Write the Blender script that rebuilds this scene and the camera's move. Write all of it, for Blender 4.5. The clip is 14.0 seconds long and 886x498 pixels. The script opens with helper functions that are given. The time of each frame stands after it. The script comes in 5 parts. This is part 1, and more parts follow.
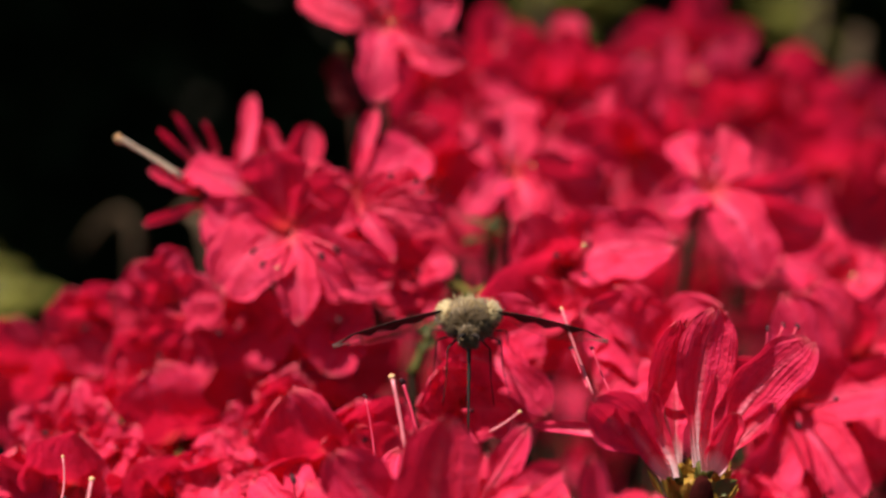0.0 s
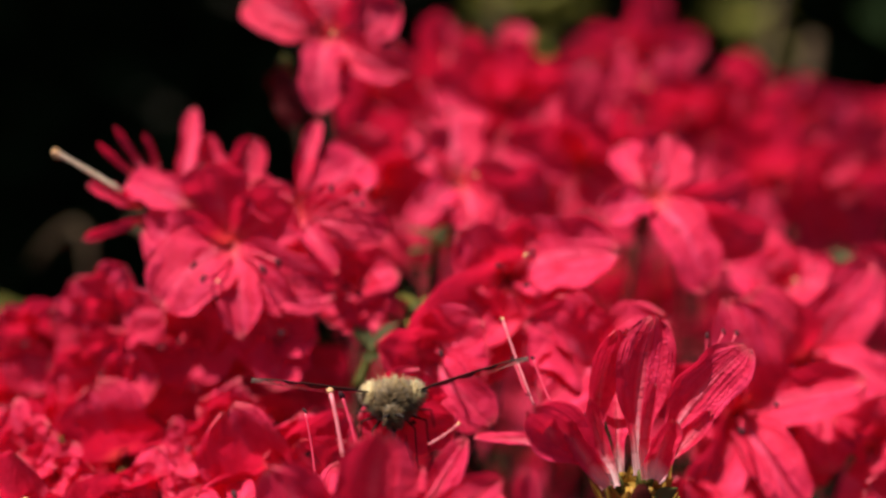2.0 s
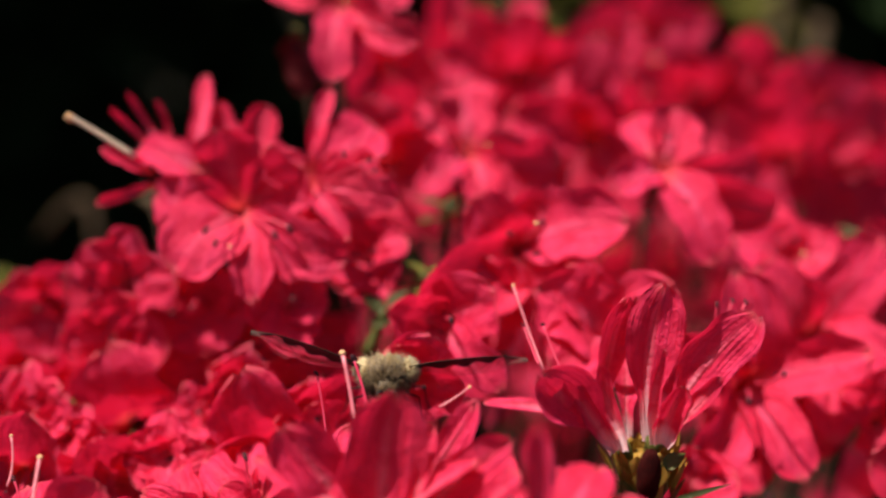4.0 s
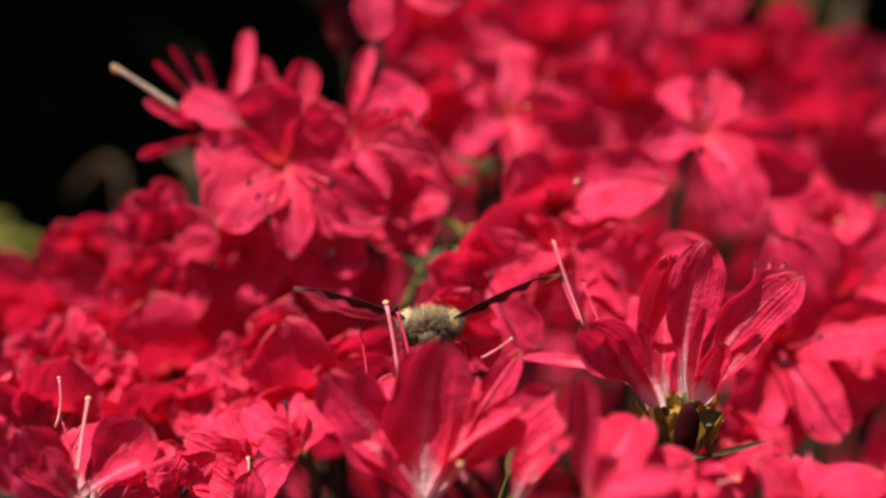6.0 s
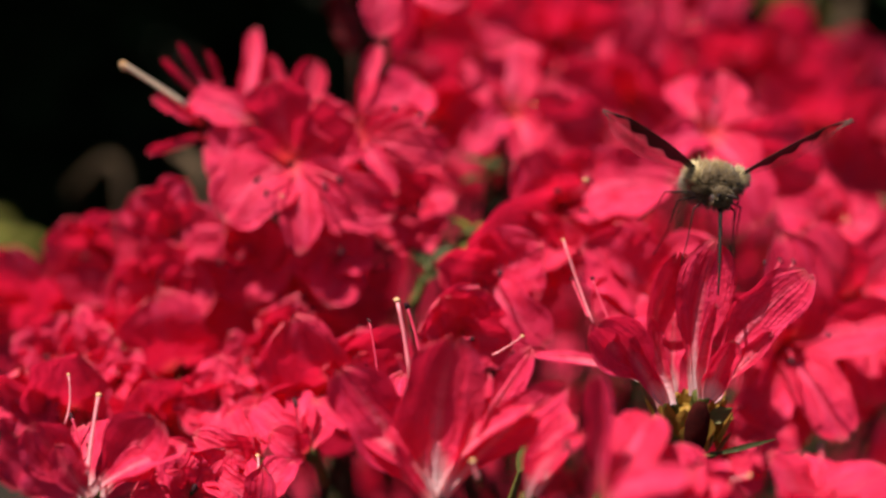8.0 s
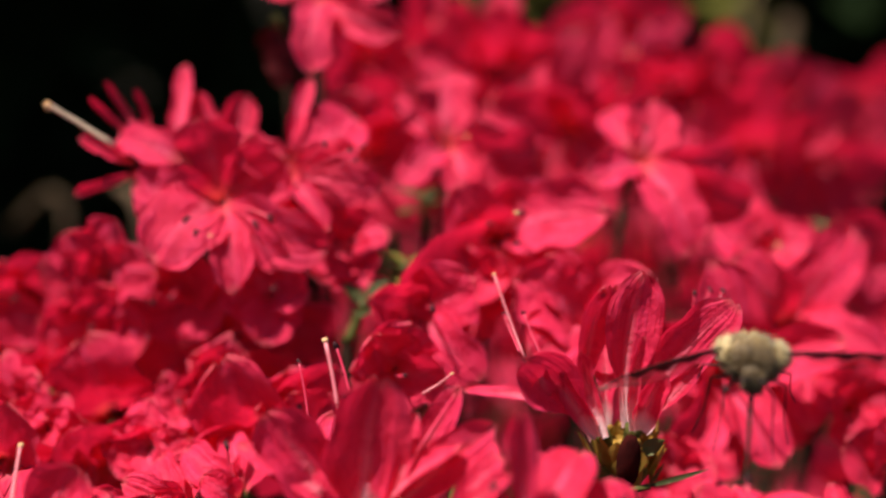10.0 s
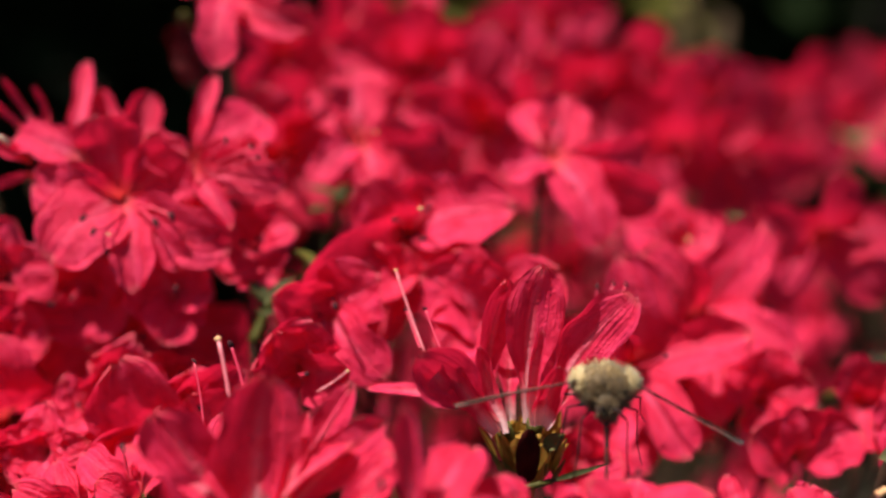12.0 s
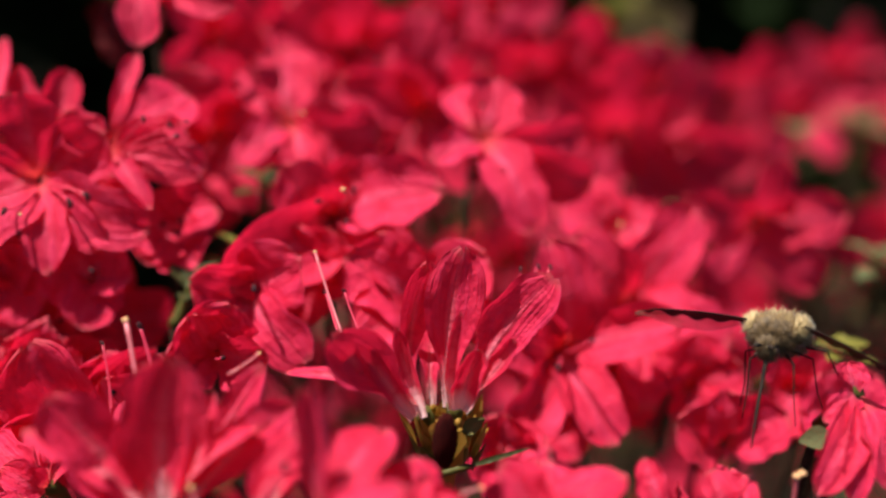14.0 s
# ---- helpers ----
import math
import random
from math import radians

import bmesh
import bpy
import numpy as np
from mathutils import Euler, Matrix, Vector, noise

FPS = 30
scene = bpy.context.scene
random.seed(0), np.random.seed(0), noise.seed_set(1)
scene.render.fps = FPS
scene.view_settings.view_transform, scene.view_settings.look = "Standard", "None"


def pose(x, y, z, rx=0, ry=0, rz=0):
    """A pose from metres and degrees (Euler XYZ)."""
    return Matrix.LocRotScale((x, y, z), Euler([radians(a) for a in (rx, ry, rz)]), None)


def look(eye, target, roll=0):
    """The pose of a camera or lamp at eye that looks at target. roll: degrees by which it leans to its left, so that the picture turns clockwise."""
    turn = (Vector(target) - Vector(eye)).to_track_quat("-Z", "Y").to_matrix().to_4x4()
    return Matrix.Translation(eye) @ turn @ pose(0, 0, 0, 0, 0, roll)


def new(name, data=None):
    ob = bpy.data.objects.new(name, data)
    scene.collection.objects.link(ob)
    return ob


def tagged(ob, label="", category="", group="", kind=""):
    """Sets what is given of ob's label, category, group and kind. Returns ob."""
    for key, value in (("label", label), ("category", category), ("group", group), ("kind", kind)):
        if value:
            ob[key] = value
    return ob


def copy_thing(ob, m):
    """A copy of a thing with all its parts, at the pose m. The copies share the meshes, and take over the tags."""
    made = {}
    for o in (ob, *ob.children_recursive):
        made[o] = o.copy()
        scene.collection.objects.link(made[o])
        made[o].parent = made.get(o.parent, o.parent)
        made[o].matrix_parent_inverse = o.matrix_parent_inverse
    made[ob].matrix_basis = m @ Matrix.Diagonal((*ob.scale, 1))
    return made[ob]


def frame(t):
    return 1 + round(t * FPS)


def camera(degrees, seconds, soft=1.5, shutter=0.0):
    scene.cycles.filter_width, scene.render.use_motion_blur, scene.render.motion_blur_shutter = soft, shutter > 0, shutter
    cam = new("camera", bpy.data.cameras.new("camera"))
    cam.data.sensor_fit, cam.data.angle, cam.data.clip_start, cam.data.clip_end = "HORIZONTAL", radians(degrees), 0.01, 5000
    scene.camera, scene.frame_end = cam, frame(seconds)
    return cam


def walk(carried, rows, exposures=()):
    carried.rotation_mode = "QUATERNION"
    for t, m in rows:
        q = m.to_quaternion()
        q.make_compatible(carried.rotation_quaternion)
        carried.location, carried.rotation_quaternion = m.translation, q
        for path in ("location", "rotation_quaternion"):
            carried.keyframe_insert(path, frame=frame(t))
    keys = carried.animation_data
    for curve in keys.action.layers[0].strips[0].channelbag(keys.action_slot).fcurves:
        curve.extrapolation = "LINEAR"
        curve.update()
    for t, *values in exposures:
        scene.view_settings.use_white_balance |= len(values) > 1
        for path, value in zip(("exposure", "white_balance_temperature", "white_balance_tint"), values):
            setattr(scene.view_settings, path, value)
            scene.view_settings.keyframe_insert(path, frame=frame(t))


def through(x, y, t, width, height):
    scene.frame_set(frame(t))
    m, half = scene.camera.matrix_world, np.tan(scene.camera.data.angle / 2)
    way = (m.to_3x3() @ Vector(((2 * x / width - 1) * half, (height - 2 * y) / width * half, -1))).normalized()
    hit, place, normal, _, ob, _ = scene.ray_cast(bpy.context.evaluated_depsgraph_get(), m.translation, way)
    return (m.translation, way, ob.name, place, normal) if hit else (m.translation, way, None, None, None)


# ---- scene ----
cam = camera(46.0, 14.0, soft=2.5)
cam.data.dof.use_dof, cam.data.dof.focus_distance, cam.data.dof.aperture_fstop = True, 0.097, 8.8
METRES, EYE, TILT, LEAN, TURN = 0.027, 0.9, -20.0, 0.0, 0.0
ROWS = [
    (0.0, 0.0, 0.0, 0.0, 0.0, 0.0, -0.0),
    (0.5, 0.018, -0.0055, 0.0095, -0.38, 0.16, 0.25),
    (1.0, 0.029, -0.0039, 0.0066, -0.69, 0.16, 0.44),
    (1.5, 0.0569, 0.0021, 0.0147, -1.22, 0.22, 0.57),
    (2.0, 0.1081, 0.0091, 0.0173, -1.67, 0.35, 0.76),
    (2.5, 0.1375, 0.0125, 0.0013, -1.64, 0.07, 0.51),
    (3.0, 0.1242, 0.009, -0.0214, -1.76, -0.1, 0.37),
    (5.5, -0.0118, -0.0386, -0.1068, -0.94, -1.39, -0.72),
    (6.0, -0.0328, -0.0454, -0.1359, -0.81, -1.69, -0.99),
    (6.5, -0.064, -0.048, -0.1405, -0.92, -1.87, -1.05),
    (7.0, -0.0886, -0.0496, -0.1401, -0.91, -1.67, -0.86),
    (7.5, -0.1008, -0.0474, -0.1441, -0.97, -1.64, -0.95),
    (8.0, -0.0889, -0.0449, -0.1485, -1.11, -1.65, -1.15),
    (8.5, -0.0595, -0.0413, -0.1254, -1.65, -1.08, -0.64),
    (11.0, 0.1008, -0.0282, -0.0819, -4.09, -0.46, 0.04),
    (11.5, 0.1556, -0.0239, -0.0864, -4.73, -0.39, 0.32),
    (12.0, 0.2358, -0.0056, -0.1113, -5.57, -0.45, 0.64),
    (12.5, 0.2741, 0.008, -0.1192, -5.88, -0.42, 0.42),
    (13.0, 0.3105, 0.0233, -0.126, -6.48, -0.36, 0.49),
    (13.5, 0.3495, 0.0376, -0.1389, -6.95, -0.31, 0.69),
    (14.0, 0.4038, 0.0512, -0.1696, -7.45, -0.63, 0.4),
]
walk(cam, [(t, pose(0, 0, EYE, TILT, LEAN, TURN) @ pose(METRES * x, METRES * y, METRES * z, 90 + pitch, roll, yaw)) for t, x, y, z, yaw, pitch, roll in ROWS],
     exposures=[(0.0, 0.87), (14.0, 0.87)])

# ---- world and sun ----
SUN_UP, SUN_TURN = 69.0, -92.0          # degrees above the horizon; turn from straight ahead, minus is to the left
world = bpy.data.worlds.new("sky")
scene.world = world
world.use_nodes = True
sky = world.node_tree.nodes.new("ShaderNodeTexSky")
sky.sky_type, sky.sun_disc = "NISHITA", False
sky.sun_elevation, sky.sun_rotation = radians(SUN_UP), radians(SUN_TURN)
world.node_tree.links.new(sky.outputs[0], world.node_tree.nodes["Background"].inputs[0])
world.node_tree.nodes["Background"].inputs[1].default_value = 0.045
sun_data = bpy.data.lights.new("sun", "SUN")
sun_data.energy, sun_data.angle, sun_data.color = 5.0, radians(0.6), (1.0, 0.95, 0.87)
sun = new("sun", sun_data)
TO_SUN = Vector((math.sin(radians(SUN_TURN)) * math.cos(radians(SUN_UP)), math.cos(radians(SUN_TURN)) * math.cos(radians(SUN_UP)), math.sin(radians(SUN_UP))))
sun.matrix_world = look(TO_SUN * 5 + Vector((0, 0, 1)), (0, 0, 1))

# ---- materials ----
class Nodes:
    """A small help to write node trees in one line a node."""

    def __init__(self, name):
        self.mat = bpy.data.materials.new(name)
        self.mat.use_nodes = True
        self.tree = self.mat.node_tree
        self.tree.nodes.clear()

    def add(self, kind, out=0, props=(), **ins):
        node = self.tree.nodes.new("ShaderNode" + kind)
        for key, value in props:
            setattr(node, key, value)
        for key, value in ins.items():
            socket = node.inputs[int(key[1:])] if key[0] == "i" and key[1:].isdigit() else node.inputs[key.replace("_", " ")]
            if isinstance(value, bpy.types.NodeSocket):
                self.tree.links.new(value, socket)
            else:
                socket.default_value = value
        return node.outputs[out]

    def calc(self, op, a, b=0.0, c=0.0):
        return self.add("Math", props=[("operation", op)], i0=a, i1=b, i2=c)

    def mix(self, f, a, b):
        return self.add("Mix", out=2, props=[("data_type", "RGBA")], i0=f, i6=a, i7=b)

    def ramp(self, f, lo, hi):
        return self.add("MapRange", i0=f, i1=lo, i2=hi)

    def shine(self, shader):
        out = self.tree.nodes.new("ShaderNodeOutputMaterial")
        self.tree.links.new(shader, out.inputs[0])
        return self.mat


def rgb(r, g, b):
    return (r, g, b, 1.0)


def petal_material(name, low, foot_tone, foot_glow, rib_tone, rib_reach):
    """Thin red petals: pink sheen on the lit side, red where light comes through, veins and a pale foot."""
    n = Nodes(name)
    uv = n.add("UVMap", props=[("uv_map", "petal")])
    axes = n.add("SeparateXYZ", i0=uv)
    sep = axes.node.outputs
    along, across = sep[1], n.calc("ABSOLUTE", n.calc("SUBTRACT", sep[0], 0.5))
    place = n.add("TexCoord", out=3)
    shade = n.add("ObjectInfo", out=5)
    cloud = n.add("TexNoise", i2=260.0, i3=4.0, Vector=place)
    fine = n.add("TexNoise", i2=1500.0, i3=3.0, Vector=place)
    # veins: fans of thin lines that part towards the rim
    fan = n.calc("DIVIDE", n.calc("SUBTRACT", sep[0], 0.5), n.calc("ADD", n.calc("MULTIPLY", along, 0.6), 0.55))
    bent = n.calc("ADD", fan, n.calc("MULTIPLY", cloud, 0.05))
    lines = n.calc("POWER", n.calc("ABSOLUTE", n.calc("SINE", n.calc("MULTIPLY", bent, 34.0))), 0.5)
    vein = n.calc("SUBTRACT", 1.0, lines)
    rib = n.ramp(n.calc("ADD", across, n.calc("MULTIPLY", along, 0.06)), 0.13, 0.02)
    foot = n.ramp(n.calc("ADD", along, n.calc("MULTIPLY", across, 0.25)), low, 0.14)
    pink = n.mix(cloud, rgb(0.80, 0.019, 0.072), rgb(0.86, 0.047, 0.115))
    pink = n.mix(n.calc("MULTIPLY", shade, 0.4), pink, rgb(0.86, 0.034, 0.15))
    pink = n.mix(n.calc("MULTIPLY", vein, 0.09), pink, rgb(0.62, 0.006, 0.04))
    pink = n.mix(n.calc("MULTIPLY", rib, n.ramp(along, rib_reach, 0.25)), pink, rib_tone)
    streak = n.add("TexNoise", i2=1.0, i3=3.0, Vector=n.add("Mapping", Vector=uv, Scale=(9.0, 1.4, 1.0), Location=n.add("CombineXYZ", i0=n.calc("MULTIPLY", shade, 40.0), i1=shade)))
    pink = n.mix(n.calc("MULTIPLY", n.ramp(streak, 0.48, 0.74), 0.5), pink, rgb(0.88, 0.060, 0.20))
    pink = n.mix(n.calc("MULTIPLY", n.ramp(streak, 0.47, 0.30), 0.55), pink, rgb(0.68, 0.006, 0.05))
    mottle = n.add("TexNoise", i2=700.0, i3=5.0, i4=0.7, Vector=place)
    pink = n.mix(n.calc("MULTIPLY", n.ramp(mottle, 0.52, 0.36), 0.6), pink, rgb(0.56, 0.008, 0.05))
    rim = n.calc("MULTIPLY", n.ramp(n.calc("ADD", along, n.calc("MULTIPLY", fine, 0.05)), 0.965, 1.03), 0.32)
    pink = n.mix(rim, pink, rgb(0.62, 0.26, 0.22))
    pink = n.mix(n.calc("MULTIPLY", foot, 0.85), pink, foot_tone)
    glow = n.mix(n.calc("MULTIPLY", foot, 0.8), n.mix(n.calc("MULTIPLY", vein, 0.35), rgb(0.82, 0.015, 0.068), rgb(0.70, 0.005, 0.045)), foot_glow)
    relief = n.calc("ADD", n.calc("MULTIPLY", streak, 1.2), n.calc("ADD", n.calc("MULTIPLY", cloud, 0.6), n.calc("MULTIPLY", mottle, 0.9)))
    bump = n.add("Bump", Strength=0.8, Distance=0.0006, Height=relief)
    front = n.add("BsdfPrincipled", Base_Color=pink, Roughness=0.52, Normal=bump, Specular_IOR_Level=0.18, Sheen_Weight=0.08, Sheen_Roughness=0.4, Sheen_Tint=rgb(1.0, 0.4, 0.55))
    back = n.add("BsdfTranslucent", Color=glow, Normal=bump)
    return n.shine(n.add("MixShader", i0=0.43, i1=front, i2=back))


def filament_material(name, colour, tip):
    n = Nodes(name)
    place = n.add("TexCoord", out=3)
    cloud = n.add("TexNoise", i2=900.0, Vector=place)
    shade = n.mix(cloud, colour, tip)
    front = n.add("BsdfPrincipled", Base_Color=shade, Roughness=0.4, Subsurface_Weight=0.0)
    back = n.add("BsdfTranslucent", Color=shade)
    return n.shine(n.add("MixShader", i0=0.25, i1=front, i2=back))


def leaf_material(name, dark, light, through=0.25, rough=0.38, gloss=0.2):
    n = Nodes(name)
    place = n.add("TexCoord", out=3)
    island = n.add("NewGeometry").node.outputs["Random Per Island"]
    cloud = n.add("TexNoise", i2=400.0, i3=4.0, Vector=place)
    fine = n.add("TexNoise", i2=2500.0, Vector=place)
    shade = n.mix(n.calc("ADD", n.calc("MULTIPLY", island, 0.6), n.calc("MULTIPLY", cloud, 0.4)), dark, light)
    bump = n.add("Bump", Strength=0.3, Distance=0.0003, Height=fine)
    front = n.add("BsdfPrincipled", Base_Color=shade, Roughness=rough, Normal=bump, Specular_IOR_Level=gloss)
    back = n.add("BsdfTranslucent", Color=n.mix(0.5, shade, rgb(0.09, 0.10, 0.01)))
    return n.shine(n.add("MixShader", i0=through, i1=front, i2=back))


def grain_material(name, dark, light, scale, rough=0.8, bump_size=0.002, stretch=(1, 1, 1), gloss=0.15):
    """Two scales of mottling and a grain in relief, for bark, soil and horn."""
    n = Nodes(name)
    place = n.add("Mapping", Vector=n.add("TexCoord", out=3), Scale=stretch)
    large = n.add("TexNoise", i2=scale, i3=5.0, Vector=place)
    small = n.add("TexNoise", i2=scale * 9, i3=3.0, Vector=place)
    shade = n.mix(n.ramp(large, 0.3, 0.7), dark, light)
    shade = n.mix(n.calc("MULTIPLY", n.ramp(small, 0.55, 0.75), 0.5), shade, dark)
    bump = n.add("Bump", Strength=0.7, Distance=bump_size, Height=n.calc("ADD", large, n.calc("MULTIPLY", small, 0.5)))
    return n.shine(n.add("BsdfPrincipled", Base_Color=shade, Roughness=rough, Normal=bump, Specular_IOR_Level=gloss))


def fur_material(name, root, tip):
    n = Nodes(name)
    island = n.add("NewGeometry").node.outputs["Random Per Island"]
    shade = n.mix(island, root, tip)
    front = n.add("BsdfPrincipled", Base_Color=shade, Roughness=0.5, Sheen_Weight=0.3)
    back = n.add("BsdfTranslucent", Color=shade)
    return n.shine(n.add("MixShader", i0=0.35, i1=front, i2=back))


def wing_material():
    """A clear wing with a dark brown, toothed leading half and fine veins."""
    n = Nodes("wing_membrane")
    sep = n.add("SeparateXYZ", i0=n.add("UVMap", props=[("uv_map", "wing")])).node.outputs
    along, across = sep[0], sep[1]
    teeth = n.calc("MULTIPLY", n.calc("SINE", n.calc("MULTIPLY", along, 30.0)), 0.07)
    border = n.calc("ADD", n.calc("SUBTRACT", 0.52, n.calc("MULTIPLY", along, 0.30)), teeth)
    dark = n.ramp(n.calc("SUBTRACT", across, border), 0.04, -0.04)
    dark = n.calc("MULTIPLY", dark, n.ramp(along, 0.97, 0.88))
    cells = n.add("TexVoronoi", props=[("feature", "DISTANCE_TO_EDGE")], Vector=n.add("Mapping", Vector=n.add("UVMap", props=[("uv_map", "wing")]), Scale=(4.0, 5.0, 1.0)), Scale=1.0)
    vein = n.ramp(cells, 0.022, 0.010)
    brown = n.add("BsdfPrincipled", Base_Color=rgb(0.026, 0.011, 0.008), Roughness=0.5, Specular_IOR_Level=0.12)
    glass = n.add("BsdfTransparent", Color=rgb(0.93, 0.90, 0.88))
    sheen = n.add("BsdfGlossy", Color=rgb(0.9, 0.9, 0.9), Roughness=0.18)
    film = n.add("MixShader", i0=n.calc("MULTIPLY", n.add("Fresnel", IOR=1.4), 0.45), i1=glass, i2=sheen)
    haze = n.add("MixShader", i0=0.13, i1=film, i2=n.add("BsdfDiffuse", Color=rgb(0.36, 0.27, 0.23)))
    solid = n.calc("MAXIMUM", n.calc("MULTIPLY", dark, 0.97), n.calc("MULTIPLY", vein, 0.35))
    return n.shine(n.add("MixShader", i0=solid, i1=haze, i2=brown))


PETAL = petal_material("azalea_petal", 0.32, rgb(0.84, 0.12, 0.14), rgb(0.85, 0.08, 0.07), rgb(0.88, 0.13, 0.24), 1.1)
# ribs are paler pink here, which also paints in sunlight on the claw ridges
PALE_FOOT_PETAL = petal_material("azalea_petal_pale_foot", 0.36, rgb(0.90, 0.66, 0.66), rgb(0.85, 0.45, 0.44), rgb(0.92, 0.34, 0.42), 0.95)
FILAMENT = filament_material("filament_red", rgb(0.70, 0.025, 0.08), rgb(0.76, 0.06, 0.13))
PISTIL = filament_material("pistil_pale", rgb(0.72, 0.13, 0.19), rgb(0.76, 0.24, 0.26))
OLD_PISTIL = filament_material("pistil_cream", rgb(0.72, 0.50, 0.36), rgb(0.80, 0.62, 0.46))
ANTHER = grain_material("anther_dark", rgb(0.03, 0.010, 0.018), rgb(0.07, 0.02, 0.02), 900.0, 0.95, 0.0001)
STIGMA = grain_material("stigma_amber", rgb(0.55, 0.26, 0.12), rgb(0.70, 0.42, 0.22), 900.0, 0.4, 0.0001)
SEPAL = leaf_material("sepal_green", rgb(0.050, 0.054, 0.014), rgb(0.135, 0.12, 0.030))
SCALE = leaf_material("bud_scale_amber", rgb(0.24, 0.13, 0.024), rgb(0.60, 0.33, 0.065), 0.35)
LEAF = leaf_material("azalea_leaf", rgb(0.028, 0.031, 0.012), rgb(0.078, 0.080, 0.030))
FRESH = leaf_material("azalea_shoot_leaf", rgb(0.075, 0.085, 0.036), rgb(0.165, 0.175, 0.085))
OLIVE = leaf_material("olive_leaf", rgb(0.10, 0.10, 0.018), rgb(0.24, 0.21, 0.045))
# far darker than real leaves: the background's deep shade is put into this colour
HEDGE = leaf_material("hedge_leaf_shade_dark", rgb(0.006, 0.012, 0.004), rgb(0.017, 0.030, 0.008), 0.05, 0.85, 0.05)
BARK = grain_material("azalea_bark", rgb(0.016, 0.007, 0.004), rgb(0.036, 0.016, 0.008), 220.0, 0.85, 0.0006)
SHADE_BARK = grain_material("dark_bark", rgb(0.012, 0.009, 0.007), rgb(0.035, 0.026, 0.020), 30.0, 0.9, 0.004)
DRY = grain_material("dry_stem", rgb(0.05, 0.030, 0.016), rgb(0.12, 0.075, 0.042), 180.0, 0.85, 0.0006)
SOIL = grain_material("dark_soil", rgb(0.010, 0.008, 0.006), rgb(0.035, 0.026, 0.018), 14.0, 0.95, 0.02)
HUSK = grain_material("maroon_husk", rgb(0.020, 0.003, 0.003), rgb(0.05, 0.007, 0.006), 700.0, 0.95, 0.0002, gloss=0.03)
# withered brown-red, with the shade on the hanging petals put into the colour
WILTED_SHADED = grain_material("withered_shaded_petal", rgb(0.05, 0.006, 0.007), rgb(0.16, 0.016, 0.020), 500.0, 0.8, 0.0003)
PALE_BUD = grain_material("pale_bud", rgb(0.42, 0.22, 0.15), rgb(0.66, 0.42, 0.30), 300.0, 0.7, 0.0003)
HORN = grain_material("black_horn", rgb(0.010, 0.008, 0.008), rgb(0.04, 0.025, 0.02), 900.0, 0.8, 0.0001, gloss=0.1)
EYE_MAT = grain_material("compound_eye", rgb(0.018, 0.008, 0.007), rgb(0.05, 0.022, 0.016), 2500.0, 0.5, 0.00005, gloss=0.5)
FACE = grain_material("face_grey", rgb(0.16, 0.13, 0.09), rgb(0.32, 0.27, 0.20), 1200.0, 0.7, 0.0001)
FUR = fur_material("golden_fur", rgb(0.09, 0.046, 0.012), rgb(0.31, 0.18, 0.045))
BROWN_FUR = fur_material("brown_fur", rgb(0.05, 0.028, 0.012), rgb(0.30, 0.18, 0.07))
PALE_FUR = fur_material("cream_fur", rgb(0.42, 0.28, 0.11), rgb(0.74, 0.57, 0.30))
WING = wing_material()

# ---- making meshes ----
def mesh_of(name, verts, faces, material, uvs=None, uv_name="petal", smooth=True):
    me = bpy.data.meshes.new(name)
    me.from_pydata([tuple(v) for v in verts], [], faces)
    if uvs is not None:
        layer = me.uv_layers.new(name=uv_name)
        index = np.empty(len(me.loops), dtype=np.int32)
        me.loops.foreach_get("vertex_index", index)
        layer.data.foreach_set("uv", np.asarray(uvs, dtype=np.float32)[index].ravel())
    me.materials.append(material)
    if smooth:
        me.polygons.foreach_set("use_smooth", [True] * len(me.polygons))
    me.update()
    return me


def part(name, me, parent, label="", m=None):
    """Links a mesh as one object under a thing or a part."""
    ob = new(name, me)
    ob.parent = parent
    if m is not None:
        ob.matrix_basis = m
    return tagged(ob, label)


def grid_faces(rows, cols):
    return [(i * cols + j, i * cols + j + 1, (i + 1) * cols + j + 1, (i + 1) * cols + j) for i in range(rows - 1) for j in range(cols - 1)]


def tube_data(points, radii, sides=6, cap=True):
    """A round tube along points, with a radius at each."""
    verts, faces = [], []
    pts = [Vector(p) for p in points]
    side = None
    for k, p in enumerate(pts):
        d = (pts[min(k + 1, len(pts) - 1)] - pts[max(k - 1, 0)]).normalized()
        if side is None:
            side = d.orthogonal().normalized()
        side = (side - d * side.dot(d)).normalized()
        up = d.cross(side)
        for s in range(sides):
            a = math.tau * s / sides
            verts.append(p + (side * math.cos(a) + up * math.sin(a)) * radii[k])
    for k in range(len(pts) - 1):
        for s in range(sides):
            t = (s + 1) % sides
            faces.append((k * sides + s, k * sides + t, (k + 1) * sides + t, (k + 1) * sides + s))
    if cap:
        faces.append(tuple(range(sides))[::-1])
        faces.append(tuple((len(pts) - 1) * sides + s for s in range(sides)))
    return verts, faces


def ball_data(radii, rings=7, sides=9, lump=0.0, seed=0):
    rng = random.Random(seed)
    verts, faces = [], []
    for i in range(rings + 1):
        a = math.pi * i / rings
        for j in range(sides):
            b = math.tau * j / sides
            k = 1 + rng.uniform(-lump, lump)
            verts.append(Vector((radii[0] * math.sin(a) * math.cos(b) * k, radii[1] * math.sin(a) * math.sin(b) * k, radii[2] * math.cos(a) * k)))
    for i in range(rings):
        for j in range(sides):
            t = (j + 1) % sides
            faces.append((i * sides + j, (i + 1) * sides + j, (i + 1) * sides + t, i * sides + t))
    return verts, faces


